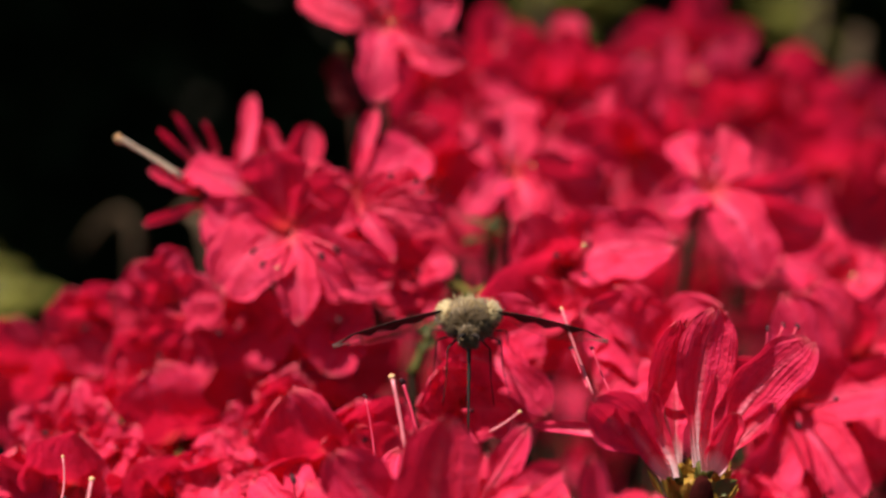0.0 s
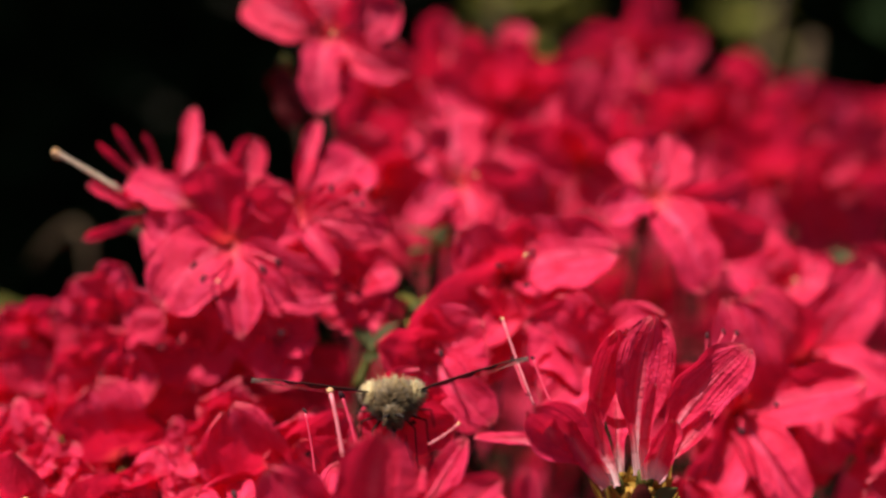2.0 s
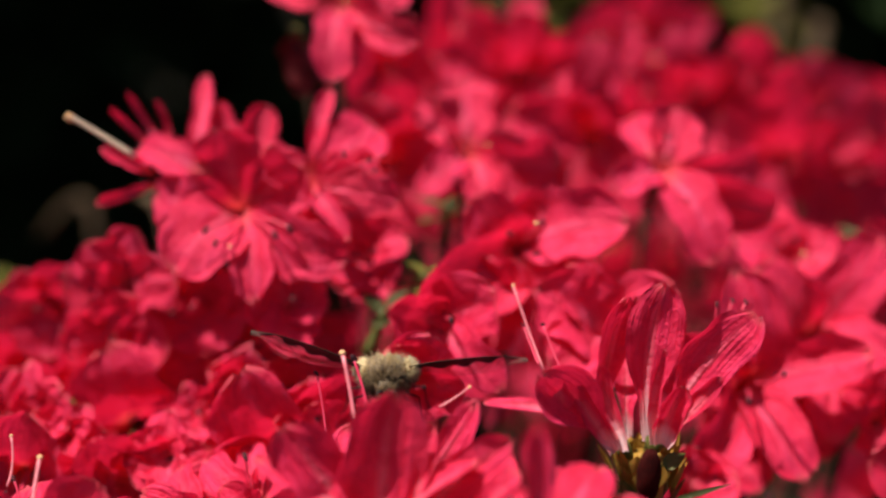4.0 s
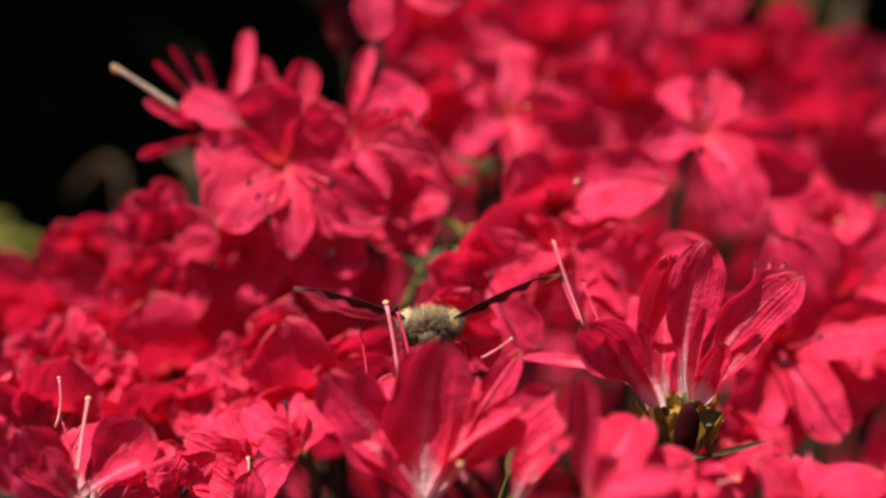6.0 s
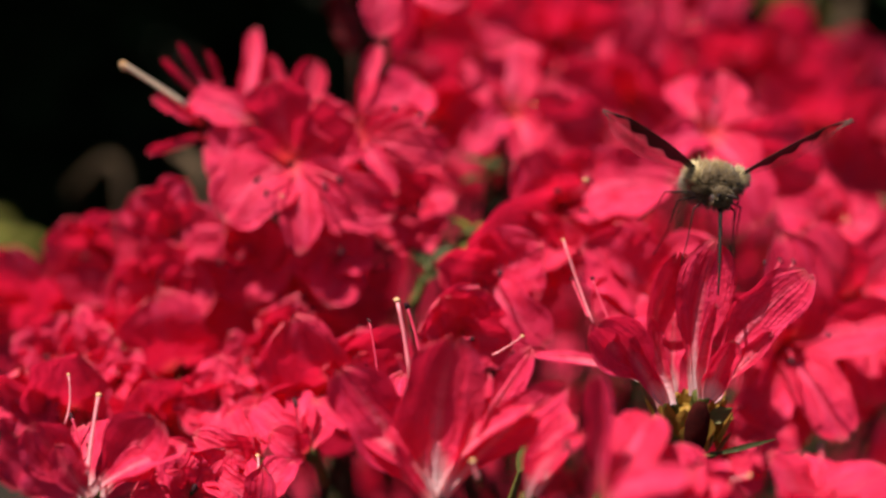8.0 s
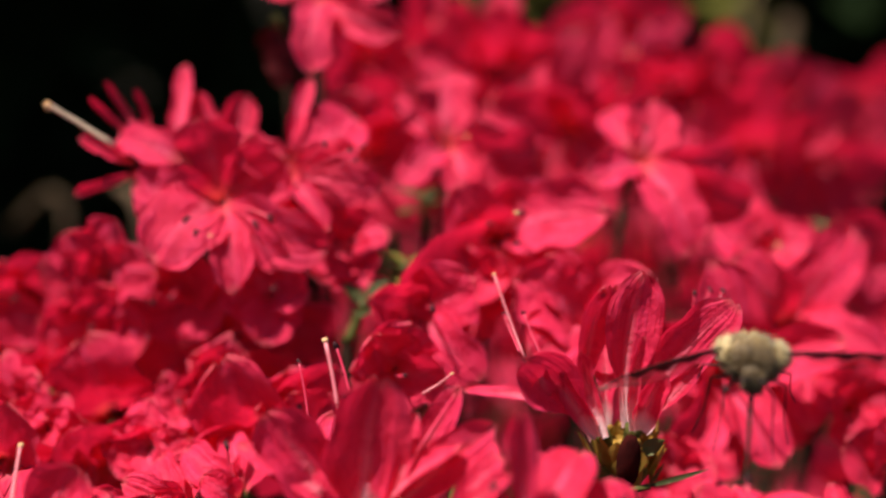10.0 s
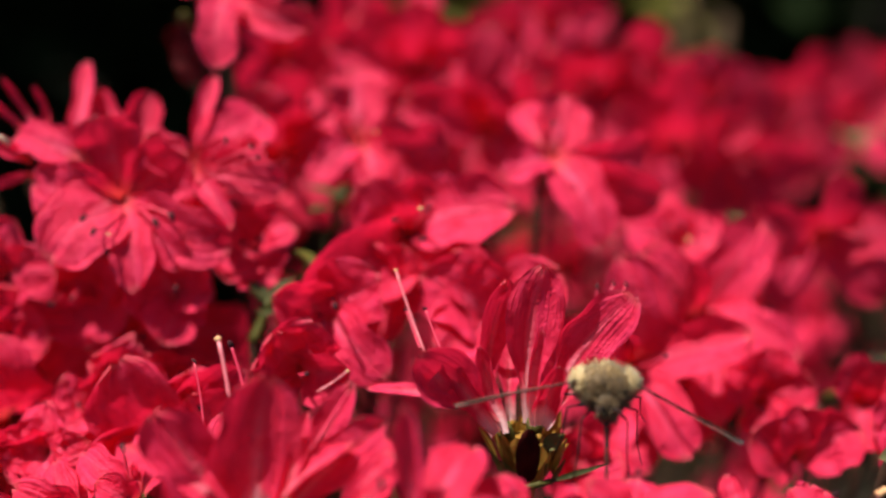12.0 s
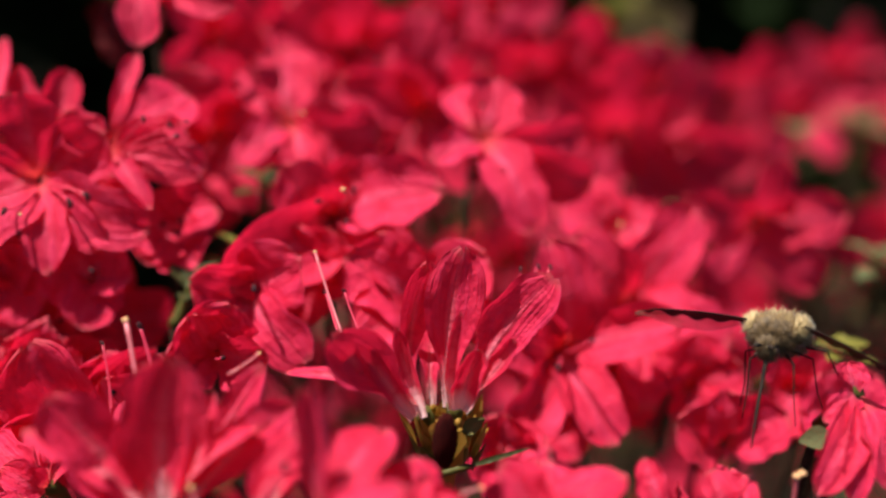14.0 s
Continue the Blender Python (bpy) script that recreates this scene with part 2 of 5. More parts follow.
def moved(data, m):
    return [m @ Vector(v) for v in data[0]], data[1]


def joined(pieces):
    verts, faces = [], []
    for v, f in pieces:
        o = len(verts)
        verts.extend(v)
        faces.extend(tuple(i + o for i in face) for face in f)
    return verts, faces


def bend(p0, p1, sag, steps=6):
    """Points on a bow from p0 to p1, pushed by the vector sag at its middle."""
    p0, p1, sag = Vector(p0), Vector(p1), Vector(sag)
    return [p0.lerp(p1, k / steps) + sag * (4 * k / steps * (1 - k / steps)) for k in range(steps + 1)]


def step(a, b, x):
    """A smooth rise from 0 at a to 1 at b."""
    t = min(1.0, max(0.0, (x - a) / (b - a)))
    return t * t * (3 - 2 * t)


# ---- azalea flowers ----
def lobe_data(rng, tip, half, bow, face, roll, curl, claw, frill=1.0, rows=21, cols=13, view=Vector((0.0, -0.93, 0.36))):
    """One petal along a bowed rib from the origin to tip (mm): a narrow claw, then a broad blade with ruffled edges.
    face: turn of the blade about its rib, 0 lies open to the front; roll: how far its sides are rolled up; curl: bend of its end."""
    tip = Vector(tip)
    long = tip.length
    way = tip.normalized()
    out = view - way * view.dot(way)
    if out.length < 0.25:
        out = Vector((0, 0, 1)) - way * way.z
    out = Matrix.Rotation(radians(face), 3, way) @ out.normalized()
    side = way.cross(out)
    w1, w2, w3, w4 = (rng.uniform(0, 6.3) for _ in range(4))
    beat = rng.uniform(7.0, 11.0)
    ruffle = frill * half * rng.uniform(0.07, 0.15)
    lean = rng.uniform(-0.06, 0.06)
    shift = Vector((rng.uniform(0, 50), rng.uniform(0, 50), 0))
    verts, uvs = [], []
    for i in range(rows):
        u = i / (rows - 1)
        u *= 1.4 - 0.4 * u
        rib = way * (long * u) + out * (long * (4 * bow * u * (1 - u) * (1.3 - 0.6 * u) + curl * max(0.0, u - 0.5) ** 2 * 4)) + side * (lean * long * math.sin(math.pi * u))
        wide = half * (0.22 + 0.78 * step(claw - 0.22, claw + 0.34, u))
        end = max(0.0, (u - 0.76) / 0.24)
        wide *= 1.22 * max(0.03, (1 - end ** 2.2)) ** 0.5
        for j in range(cols):
            v = 2 * j / (cols - 1) - 1
            turn = roll * v * (1.35 - 0.45 * step(claw, claw + 0.4, u))
            a, b = (math.sin(turn) / roll, (1 - math.cos(turn)) / roll) if roll > 0.01 else (v, 0.0)
            edge = abs(v) ** 1.7 * step(claw, claw + 0.3, u)
            lift = b * wide - 0.025 * half * math.exp(-(v / 0.16) ** 2) * (1 - 0.5 * u)
            lift += edge * ruffle * (math.sin(beat * u + (w1 if v > 0 else w2)) + 0.45 * math.sin(2.3 * beat * u + (w2 if v > 0 else w3)))
            lift += 0.16 * max(0.0, frill - 1) * half * noise.noise(Vector((3.5 * v, 6.0 * u, 4)) + shift)
            lift += 0.13 * half * noise.noise(Vector((2.2 * v, 3.0 * u, 0)) + shift) + 0.05 * half * noise.noise(Vector((6 * v, 5 * u, 9)) + shift)
            brim = 1 + 0.07 * edge * math.sin(1.7 * beat * u + (w4 if v > 0 else w1))
            nick = -0.03 * long * math.exp(-(v / 0.22) ** 2) * step(0.85, 1.0, u) + 0.012 * long * math.sin(5 * v + w3) * step(0.8, 1.0, u)
            p = rib + side * (a * wide * brim) + out * lift + way * nick
            verts.append(p * 0.001)
            uvs.append((0.5 + 0.5 * v * min(1.0, half / 2.4), u))
    return verts, grid_faces(rows, cols), uvs


def open_lobe(rng, long, half, spread, curl, rows=21, cols=13, frill=1.0, claw=0.22):
    """A petal of a flower that opens along z, in metres: it rises from the funnel and bends outward to +x."""
    a = radians(0.86 * spread + 0.15 * curl)
    tip = Vector((math.sin(a), rng.uniform(-0.09, 0.09), math.cos(a))) * long * 1000
    return lobe_data(rng, tip, half * 1000, rng.uniform(0.08, 0.19), rng.uniform(-16, 16), rng.uniform(0.3, 0.9), -0.0035 * curl * rng.uniform(0.4, 1.2), claw, frill, rows, cols, Vector((0, 0, 1)))


def azalea_flower(name, seed, length=0.0155, width=0.0036, spread=50, curl=18, lobes=(), stamens=3, pistil=True, stalk=0.008, tip=None, frill=1.0):
    """A funnel flower at the origin, opening along +z, on a short stalk. lobes: for each petal its turn, spread, curl, length and half width in mm."""
    rng = random.Random(seed)
    thing = new(name)
    if not lobes:
        lobes = [(72 * k + rng.uniform(-9, 9), spread + rng.uniform(-12, 12), curl + rng.uniform(-22, 24), 1000 * length * rng.uniform(0.9, 1.08), 1000 * width * rng.uniform(0.8, 1.15)) for k in range(5)]
    length = max(lobe[3] for lobe in lobes) * 0.001
    for spin, wide, bent, long, half in lobes:
        data = open_lobe(rng, long * 0.001, half * 0.001, wide, bent, frill=frill, claw=0.20)
        me = mesh_of("petal", data[0], data[1], PETAL, data[2])
        part("petal", me, thing, m=pose(0, 0, 0, 0, 0, spin))
    if stalk:
        sag = Vector((rng.uniform(-1, 1), rng.uniform(-1, 1), 0)) * 0.001
        part("stalk", mesh_of("stalk", *tube_data(bend((0, 0, 0.0003), (0, 0, -stalk), sag, 4), [0.0008, 0.0008, 0.0006, 0.0006, 0.0007], 6), SEPAL), thing)
    for k in range(stamens):
        a, tall = math.tau * (k + rng.uniform(0.2, 0.6)) / max(3, stamens), min(length, 0.014) * rng.uniform(0.62, 0.92)
        foot = Vector((math.cos(a), math.sin(a), 0)) * 0.0006
        end = Vector((math.cos(a) * 0.2 * tall, math.sin(a) * 0.2 * tall, tall))
        path = bend(foot, end, Vector((math.cos(a), math.sin(a), 0)) * rng.uniform(-0.0012, 0.0006), 6)
        stem = part("stamen", mesh_of("stamen", *tube_data(path, [0.00017] * 7, 5), FILAMENT), thing)
        part("anther", mesh_of("anther", *ball_data((0.00026, 0.00026, 0.00048), 5, 6), ANTHER), stem, m=Matrix.Translation(end) @ pose(0, 0, 0, rng.uniform(-60, 60), rng.uniform(-60, 60), 0))
    if pistil:
        tall = min(length, 0.014) * (rng.uniform(1.0, 1.2) if pistil is True else pistil)
        end = Vector(tip) * 0.001 if tip else Vector((rng.uniform(-1, 1) * 0.002, rng.uniform(-1, 1) * 0.002, tall))
        stem = part("pistil", mesh_of("pistil", *tube_data(bend((0, 0, 0), end, (rng.uniform(-1, 1) * 0.001, rng.uniform(-1, 1) * 0.001, 0), 6), [0.00024, 0.00021, 0.00018, 0.00016, 0.00016, 0.00017, 0.00022], 6), PISTIL), thing)
        part("stigma", mesh_of("stigma", *ball_data((0.00030, 0.00030, 0.00026), 5, 7), STIGMA), stem, m=Matrix.Translation(end))
    return thing


def facing(x, y, z, ax, ay, az, spin=0.0):
    """The pose of a thing at x, y, z whose z axis points along ax, ay, az and whose x axis keeps as near to the world's x as it can."""
    up = Vector((ax, ay, az)).normalized()
    side = (Vector((1, 0, 0)) - up * up.x).normalized()
    return Matrix.Translation((x, y, z)) @ Matrix((side, up.cross(side), up)).transposed().to_4x4() @ pose(0, 0, 0, 0, 0, spin)


CLEAR = []         # middles of the flowers that nothing nearer covers
FEET = []          # where the stalks of flowers and buds meet the twigs of the bush


def flower(label, x, y, z, ax, ay, az, spin=0.0, seed=1, stalk=0.008, **shape):
    """A single flower in its place: the foot of its funnel at x, y, z, opening along ax, ay, az."""
    thing = azalea_flower("azalea_flower", seed, stalk=stalk, **shape)
    m = facing(x, y, z, ax, ay, az, spin)
    thing.matrix_basis = m
    FEET.append(m @ Vector((0, 0, -stalk)))
    return tagged(thing, label, "flower", "azalea flowers")


def bloom(label, x, y, z, seed, pale, stalk, lobes, rods=(), frill=1.0, skin=None):
    """A single azalea flower, the foot of its funnel at x, y, z. lobes: the end of each petal from the foot in mm, its half width, bow, face,
    roll, curl, claw and, where it is not the foot, its own start; rods: start and end of stamens and pistils, their radius and kind."""
    rng = random.Random(seed)
    thing = new("azalea_flower")
    for tx, ty, tz, half, bow, face, roll, curl, claw, *start in lobes:
        begin = Vector(start or (0, 0, 0))
        data = lobe_data(rng, Vector((tx, ty, tz)) - begin, half, bow, face, roll, curl, claw, frill)
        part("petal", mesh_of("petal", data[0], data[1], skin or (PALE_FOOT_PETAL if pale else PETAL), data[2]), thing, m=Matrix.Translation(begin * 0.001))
    end = Vector(stalk) * 0.001
    part("stalk", mesh_of("stalk", *tube_data(bend((0, 0, 0.0004), end, (0.0003, 0.0004, 0), 4), [0.0009, 0.0008, 0.0006, 0.0006, 0.0007], 7), SEPAL), thing)
    for ax, ay, az, bx, by, bz, thick, kind in rods:
        a, b = Vector((ax, ay, az)) * 0.001, Vector((bx, by, bz)) * 0.001
        sag = Vector((rng.uniform(-1, 1), 0, rng.uniform(-1, 1))) * 0.06 * (b - a).length
        r = thick * 0.001
        if kind == "stigma":
            part("stigma", mesh_of("stigma", *ball_data((r * 1.3, r * 1.3, r), 6, 8), STIGMA), thing, m=Matrix.Translation(b))
            continue
        shell = {"stamen": FILAMENT, "pistil": PISTIL, "old": OLD_PISTIL}[kind]
        stem = part("stamen" if kind == "stamen" else "pistil", mesh_of("rod", *tube_data(bend(a, b, sag, 8), [r, r, r * 0.95, r * 0.9, r * 0.85, r * 0.8, r * 0.8, r * 0.85, r], 7), shell), thing)
        if kind == "stamen":
            part("anther", mesh_of("anther", *ball_data((r * 1.6, r * 1.6, r * 3.2), 6, 7, 0.08), ANTHER), stem, m=Matrix.Translation(b) @ pose(0, 0, 0, rng.uniform(-60, 60), rng.uniform(-60, 60), 0))
        else:
            part("stigma", mesh_of("stigma", *ball_data((r * 1.5, r * 1.5, r * 1.2), 6, 8), STIGMA), stem, m=Matrix.Translation(b))
    thing.location = (x, y, z)
    FEET.append(Vector((x, y, z)) + end)
    CLEAR.append(Vector((x, y, z)) + sum((Vector(row[:3]) for row in lobes), Vector()) * (0.0006 / len(lobes)))
    return tagged(thing, label, "flower", "azalea flowers")


def leaf_data(length, width, fold=0.25, droop=0.25, rows=6):
    """A pointed oval leaf along +y, folded along its midrib."""
    verts, faces = [], []
    for i in range(rows + 1):
        u = i / rows
        half = width * math.sin(math.pi * (0.04 + 0.94 * u ** 0.85)) * 0.5
        y, z = length * u, -droop * length * u * u
        verts += [(-half, y, z + half * fold), (-half * 0.5, y, z + half * fold * 0.4), (0, y, z), (half * 0.5, y, z + half * fold * 0.4), (half, y, z + half * fold)]
    return [Vector(v) for v in verts], grid_faces(rows + 1, 5)


def surface(x, y):
    """The height of the mound of flowers over x, y: it falls away to the left and behind the front flowers; a second hump stands farther to the right."""
    z = 0.872 - 1.36 * min(0.0, y - 0.22) ** 2 - 1.3 * max(0.0, y - 0.185)
    z -= 2.17 * max(0.0, 0.03 - x) ** 2 + 0.6 * max(0.0, x - 0.12) ** 2
    z -= 2.2 * max(0.0, -0.006 - 0.055 * y - x) * step(0.118, 0.16, y)
    z -= 0.9 * max(0.0, x - 0.05) * step(0.11, 0.15, y)
    z = max(z, 0.853 - 1.6 * ((x - 0.20) ** 2 + (y - 0.34) ** 2))
    edge = math.hypot(x - 0.12, y - 0.26)
    return max(min(z, 0.95 - 1.2 * edge), 0.80 - 3.2 * max(0.0, edge - 0.36) ** 2 - 0.6 * edge)

# ---- the fly's way: seconds, place, turn, nose down, roll; and the two wings' lift and twist ----
FLIGHT = [
    (0.0, 0.0025, 0.0917, 0.8595, -1.4, -3, 0),
    (0.2, 0.0035, 0.0911, 0.8582, -1.9, -3, 0),
    (0.5, 0.0038, 0.0903, 0.8562, -1.9, -3, 0),
    (0.7, 0.0031, 0.0898, 0.8548, -1.5, -3, 0),
    (1.0, 0.0018, 0.0899, 0.8547, -0.7, -3, 0),
    (1.2, 0.0017, 0.0896, 0.8538, -0.4, -3, 0),
    (1.5, 0.0009, 0.0896, 0.8532, 0.3, -7, 0),
    (1.7, 0.0011, 0.0895, 0.8529, 0.5, -7, 0),
    (2.0, 0.0009, 0.0899, 0.8532, 1.0, -7, 0),
    (2.2, -0.0000, 0.0899, 0.8531, 1.8, -7, 0),
    (2.5, -0.0000, 0.0896, 0.8524, 2.1, -7, 0),
    (2.7, -0.0008, 0.0896, 0.8524, 2.5, -7, 0),
    (3.0, -0.0006, 0.0896, 0.8527, 2.2, -7, 0),
    (3.2, -0.0010, 0.0894, 0.8525, 2.3, -7, 0),
    (5.3, -0.0003, 0.0879, 0.8526, 0.2, -7, 0),
    (5.5, -0.0005, 0.0878, 0.8527, 0.2, -7, 0),
    (5.7, -0.0010, 0.0880, 0.8533, 0.4, -7, 0),
    (6.0, -0.0005, 0.0877, 0.8530, -0.1, -7, 0),
    (6.3, -0.0000, 0.0880, 0.8539, 4.3, -5, 0),
    (6.5, 0.0009, 0.0885, 0.8552, 4.6, -3, 0),
    (6.7, 0.0024, 0.0902, 0.8597, 3.5, -1, 0),
    (6.9, 0.0059, 0.0923, 0.8651, 3.3, -1, 0),
    (7.0, 0.0097, 0.0930, 0.8698, -2.1, -1, 0),
    (7.1, 0.0113, 0.0938, 0.8718, -3.0, -1, 0),
    (7.3, 0.0157, 0.0942, 0.8730, 5.4, -1, -5),
    (7.5, 0.0196, 0.0937, 0.8720, 7.2, -1, -5),
    (7.7, 0.0222, 0.0927, 0.8694, 3.8, -1, -5),
    (7.9, 0.0240, 0.0918, 0.8672, 2.9, -1, -5),
    (8.0, 0.0252, 0.0916, 0.8667, 0.3, -1, -5),
    (8.3, 0.0241, 0.0915, 0.8668, 8.2, -1, -5),
    (8.5, 0.0228, 0.0918, 0.8672, 13.7, -1, -5),
    (8.7, 0.0222, 0.0916, 0.8672, 10.6, -1, -5),
    (9.0, 0.0260, 0.0871, 0.8672, -1.9, -1, -3),
    (9.4, 0.0305, 0.0804, 0.8643, -15.0, -1, 0),
    (9.8, 0.0321, 0.0766, 0.8605, -16.0, -1, 0),
    (10.3, 0.0309, 0.0763, 0.8570, -14.6, -1, 0),
    (10.8, 0.0301, 0.0787, 0.8549, -14.1, -1, 0),
    (11.0, 0.0296, 0.0786, 0.8545, -8.6, -1, 0),
    (11.2, 0.0299, 0.0785, 0.8543, -12.4, -1, 0),
    (11.5, 0.0296, 0.0790, 0.8553, -6.8, -1, 0),
    (11.7, 0.0291, 0.0793, 0.8556, -11.0, -1, 0),
    (11.9, 0.0289, 0.0792, 0.8547, -9.4, -1, 0),
    (12.0, 0.0293, 0.0790, 0.8542, -8.4, -1, 0),
    (12.2, 0.0286, 0.0789, 0.8532, -6.7, -1, 0),
    (12.5, 0.0293, 0.0786, 0.8517, -5.7, -1, -14),
    (12.7, 0.0321, 0.0790, 0.8533, -9.2, -1, -14),
    (12.9, 0.0365, 0.0812, 0.8572, -17.4, -3, 0),
    (13.0, 0.0395, 0.0829, 0.8598, -18.9, -3, 0),
    (13.2, 0.0445, 0.0843, 0.8618, -19.4, -3, 0),
    (13.5, 0.0502, 0.0846, 0.8613, -22.0, -3, 0),
    (13.7, 0.0520, 0.0833, 0.8580, -30.7, -3, 6),
    (14.0, 0.0538, 0.0823, 0.8557, -41.2, -3, 10),
]
BEATS = [
    (0.0, -14, -10, 48),
    (0.2, 24, 26, 48),
    (0.5, 18, 22, 48),
    (0.7, 55, 50, 35),
    (1.0, 42, 50, 35),
    (1.2, -20, -22, 30),
    (1.5, -18, -15, 30),
    (1.7, 30, 32, 48),
    (2.0, 12, 20, 35),
    (2.2, 40, 48, 48),
    (2.5, 18, 25, 48),
    (2.7, 25, 40, 48),
    (3.0, -12, 15, 48),
    (3.2, -12, 15, 48),
    (3.3, -22, -10, 48),
    (3.4, -12, 8, 48),
    (3.5, -12, 25, 48),
    (3.6, -22, -22, 48),
    (3.7, -22, 8, 48),
    (3.8, 38, 8, 48),
    (3.9, -22, 38, 48),
    (4.0, 25, 8, 48),
    (4.1, 38, -22, 48),
    (4.2, 38, -10, 48),
    (4.3, 38, -22, 48),
    (4.4, 25, -10, 48),
    (4.5, 8, -10, 48),
    (4.6, 25, -22, 48),
    (4.7, 8, -22, 48),
    (4.8, -22, 38, 48),
    (4.9, -22, -10, 48),
    (5.0, 25, -22, 48),
    (5.1, 25, -22, 48),
    (5.2, -22, 38, 48),
    (5.3, 5, 12, 48),
    (5.5, 30, 35, 48),
    (5.7, 10, 25, 48),
    (6.0, 20, 30, 48),
    (6.3, 45, 50, 48),
    (6.5, 50, 48, 48),
    (6.7, 30, -15, 48),
    (6.9, -5, -25, 48),
    (7.0, 24, 42, 48),
    (7.1, -8, -2, 48),
    (7.3, 20, 25, 48),
    (7.5, 40, 52, 48),
    (7.7, 20, 50, 48),
    (7.9, -35, -15, 48),
    (8.0, 30, 40, 48),
    (8.3, 30, 40, 48),
    (8.5, -10, 1, 48),
    (8.7, 35, 40, 48),
    (8.8, -12, -10, 48),
    (8.9, 38, -22, 48),
    (9.0, 8, 8, 48),
    (9.1, 38, 8, 48),
    (9.2, -22, 8, 48),
    (9.3, -22, 8, 48),
    (9.4, 25, -22, 48),
    (9.5, 25, 38, 48),
    (9.6, 38, -22, 48),
    (9.7, -12, 8, 48),
    (9.8, -12, 38, 48),
    (9.9, -22, 8, 48),
    (10.0, -22, 8, 48),
    (10.1, 25, 38, 48),
    (10.2, 25, 8, 48),
    (10.3, 25, -10, 48),
    (10.4, 8, -10, 48),
    (10.5, 38, 25, 48),
    (10.6, 38, 38, 48),
    (10.7, 8, -22, 48),
    (10.8, 55, 55, 40),
    (11.0, -12, -25, 30),
    (11.2, 5, 0, 32),
    (11.5, -5, -5, 38),
    (11.7, 0, -5, 38),
    (11.9, 15, 15, 36),
    (12.0, -12, -25, 28),
    (12.2, -30, -15, 50),
    (12.5, 6, -22, 30),
    (12.7, -8, -22, 34),
    (12.9, 5, -5, 48),
    (13.0, -15, -15, 35),
    (13.2, -3, 10, 48),
    (13.5, -8, 8, 48),
    (13.7, 5, -5, 48),
    (14.0, 3, -20, 48),
]

# ---- ground and hedge ----
def ground():
    verts, faces = [], []
    ticks = [-300, -60, -15, -5, -3] + [-2 + 0.1 * k for k in range(1, 46)] + [3, 5, 15, 60, 300]
    for y in ticks:
        for x in ticks:
            near = abs(x) < 2.6 and abs(y) < 2.6
            verts.append(Vector((x, y, 0.03 * noise.noise(Vector((x * 3, y * 3, 0))) + 0.012 * noise.noise(Vector((x * 14, y * 14, 5))) if near else 0.0)))
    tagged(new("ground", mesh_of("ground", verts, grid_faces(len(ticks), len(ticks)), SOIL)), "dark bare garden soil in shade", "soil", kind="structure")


def scattered_leaves(rng, count, place, length, width, up=0.3):
    """Many small leaves in one mesh; place() gives a point and the way that its leaf points."""
    lv, lf = leaf_data(1.0, 0.42, 0.3, 0.15, 3)
    base = np.array([tuple(v) for v in lv])
    verts, faces = [], []
    for _ in range(count):
        p, way = place()
        s = rng.uniform(0.7, 1.25)
        m = np.array(Vector(way).to_track_quat("Y", "Z").to_matrix() @ Matrix.Rotation(rng.uniform(-0.9, 0.9), 3, "Y"))
        o = len(verts)
        verts.extend((base * np.array((width / 0.42 * s, length * s, length * s))) @ m.T + np.array(p))
        faces.extend(tuple(i + o for i in f) for f in lf)
    return verts, faces


def hedge():
    """A clipped evergreen hedge behind the bush; its near-black leaf colour stands in for deep shade."""
    rng = random.Random(5)
    thing = new("evergreen_hedge")
    for k in range(14):
        x = -3.2 + 0.5 * k + rng.uniform(-0.1, 0.1)
        top = Vector((x + rng.uniform(-0.2, 0.2), 1.95 + rng.uniform(-0.1, 0.1), 2.1))
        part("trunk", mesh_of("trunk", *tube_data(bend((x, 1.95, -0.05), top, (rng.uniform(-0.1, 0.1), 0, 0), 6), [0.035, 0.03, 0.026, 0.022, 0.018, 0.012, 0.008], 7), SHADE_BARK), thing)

    def place():
        x, z = rng.uniform(-3.4, 3.6), rng.uniform(0.03, 2.25)
        y = 1.95 + rng.choice((-1, -1, -1, 1)) * (0.38 - rng.random() ** 2 * 0.3) + 0.08 * noise.noise(Vector((x * 2, z * 2, 0)))
        return (x, y, z), (rng.uniform(-1, 1), (y - 1.95) * 2.5 + rng.uniform(-0.4, 0.4), rng.uniform(-0.5, 0.8))

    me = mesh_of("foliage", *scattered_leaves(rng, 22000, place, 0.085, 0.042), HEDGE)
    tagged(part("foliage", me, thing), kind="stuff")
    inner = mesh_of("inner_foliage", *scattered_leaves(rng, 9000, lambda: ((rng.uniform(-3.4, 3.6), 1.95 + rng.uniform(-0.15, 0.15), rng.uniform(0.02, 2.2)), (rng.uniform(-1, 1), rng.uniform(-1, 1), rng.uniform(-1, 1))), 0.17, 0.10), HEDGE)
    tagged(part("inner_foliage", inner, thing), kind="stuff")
    tagged(thing, "dense evergreen hedge, its leaves coloured near black for shade", "hedge")


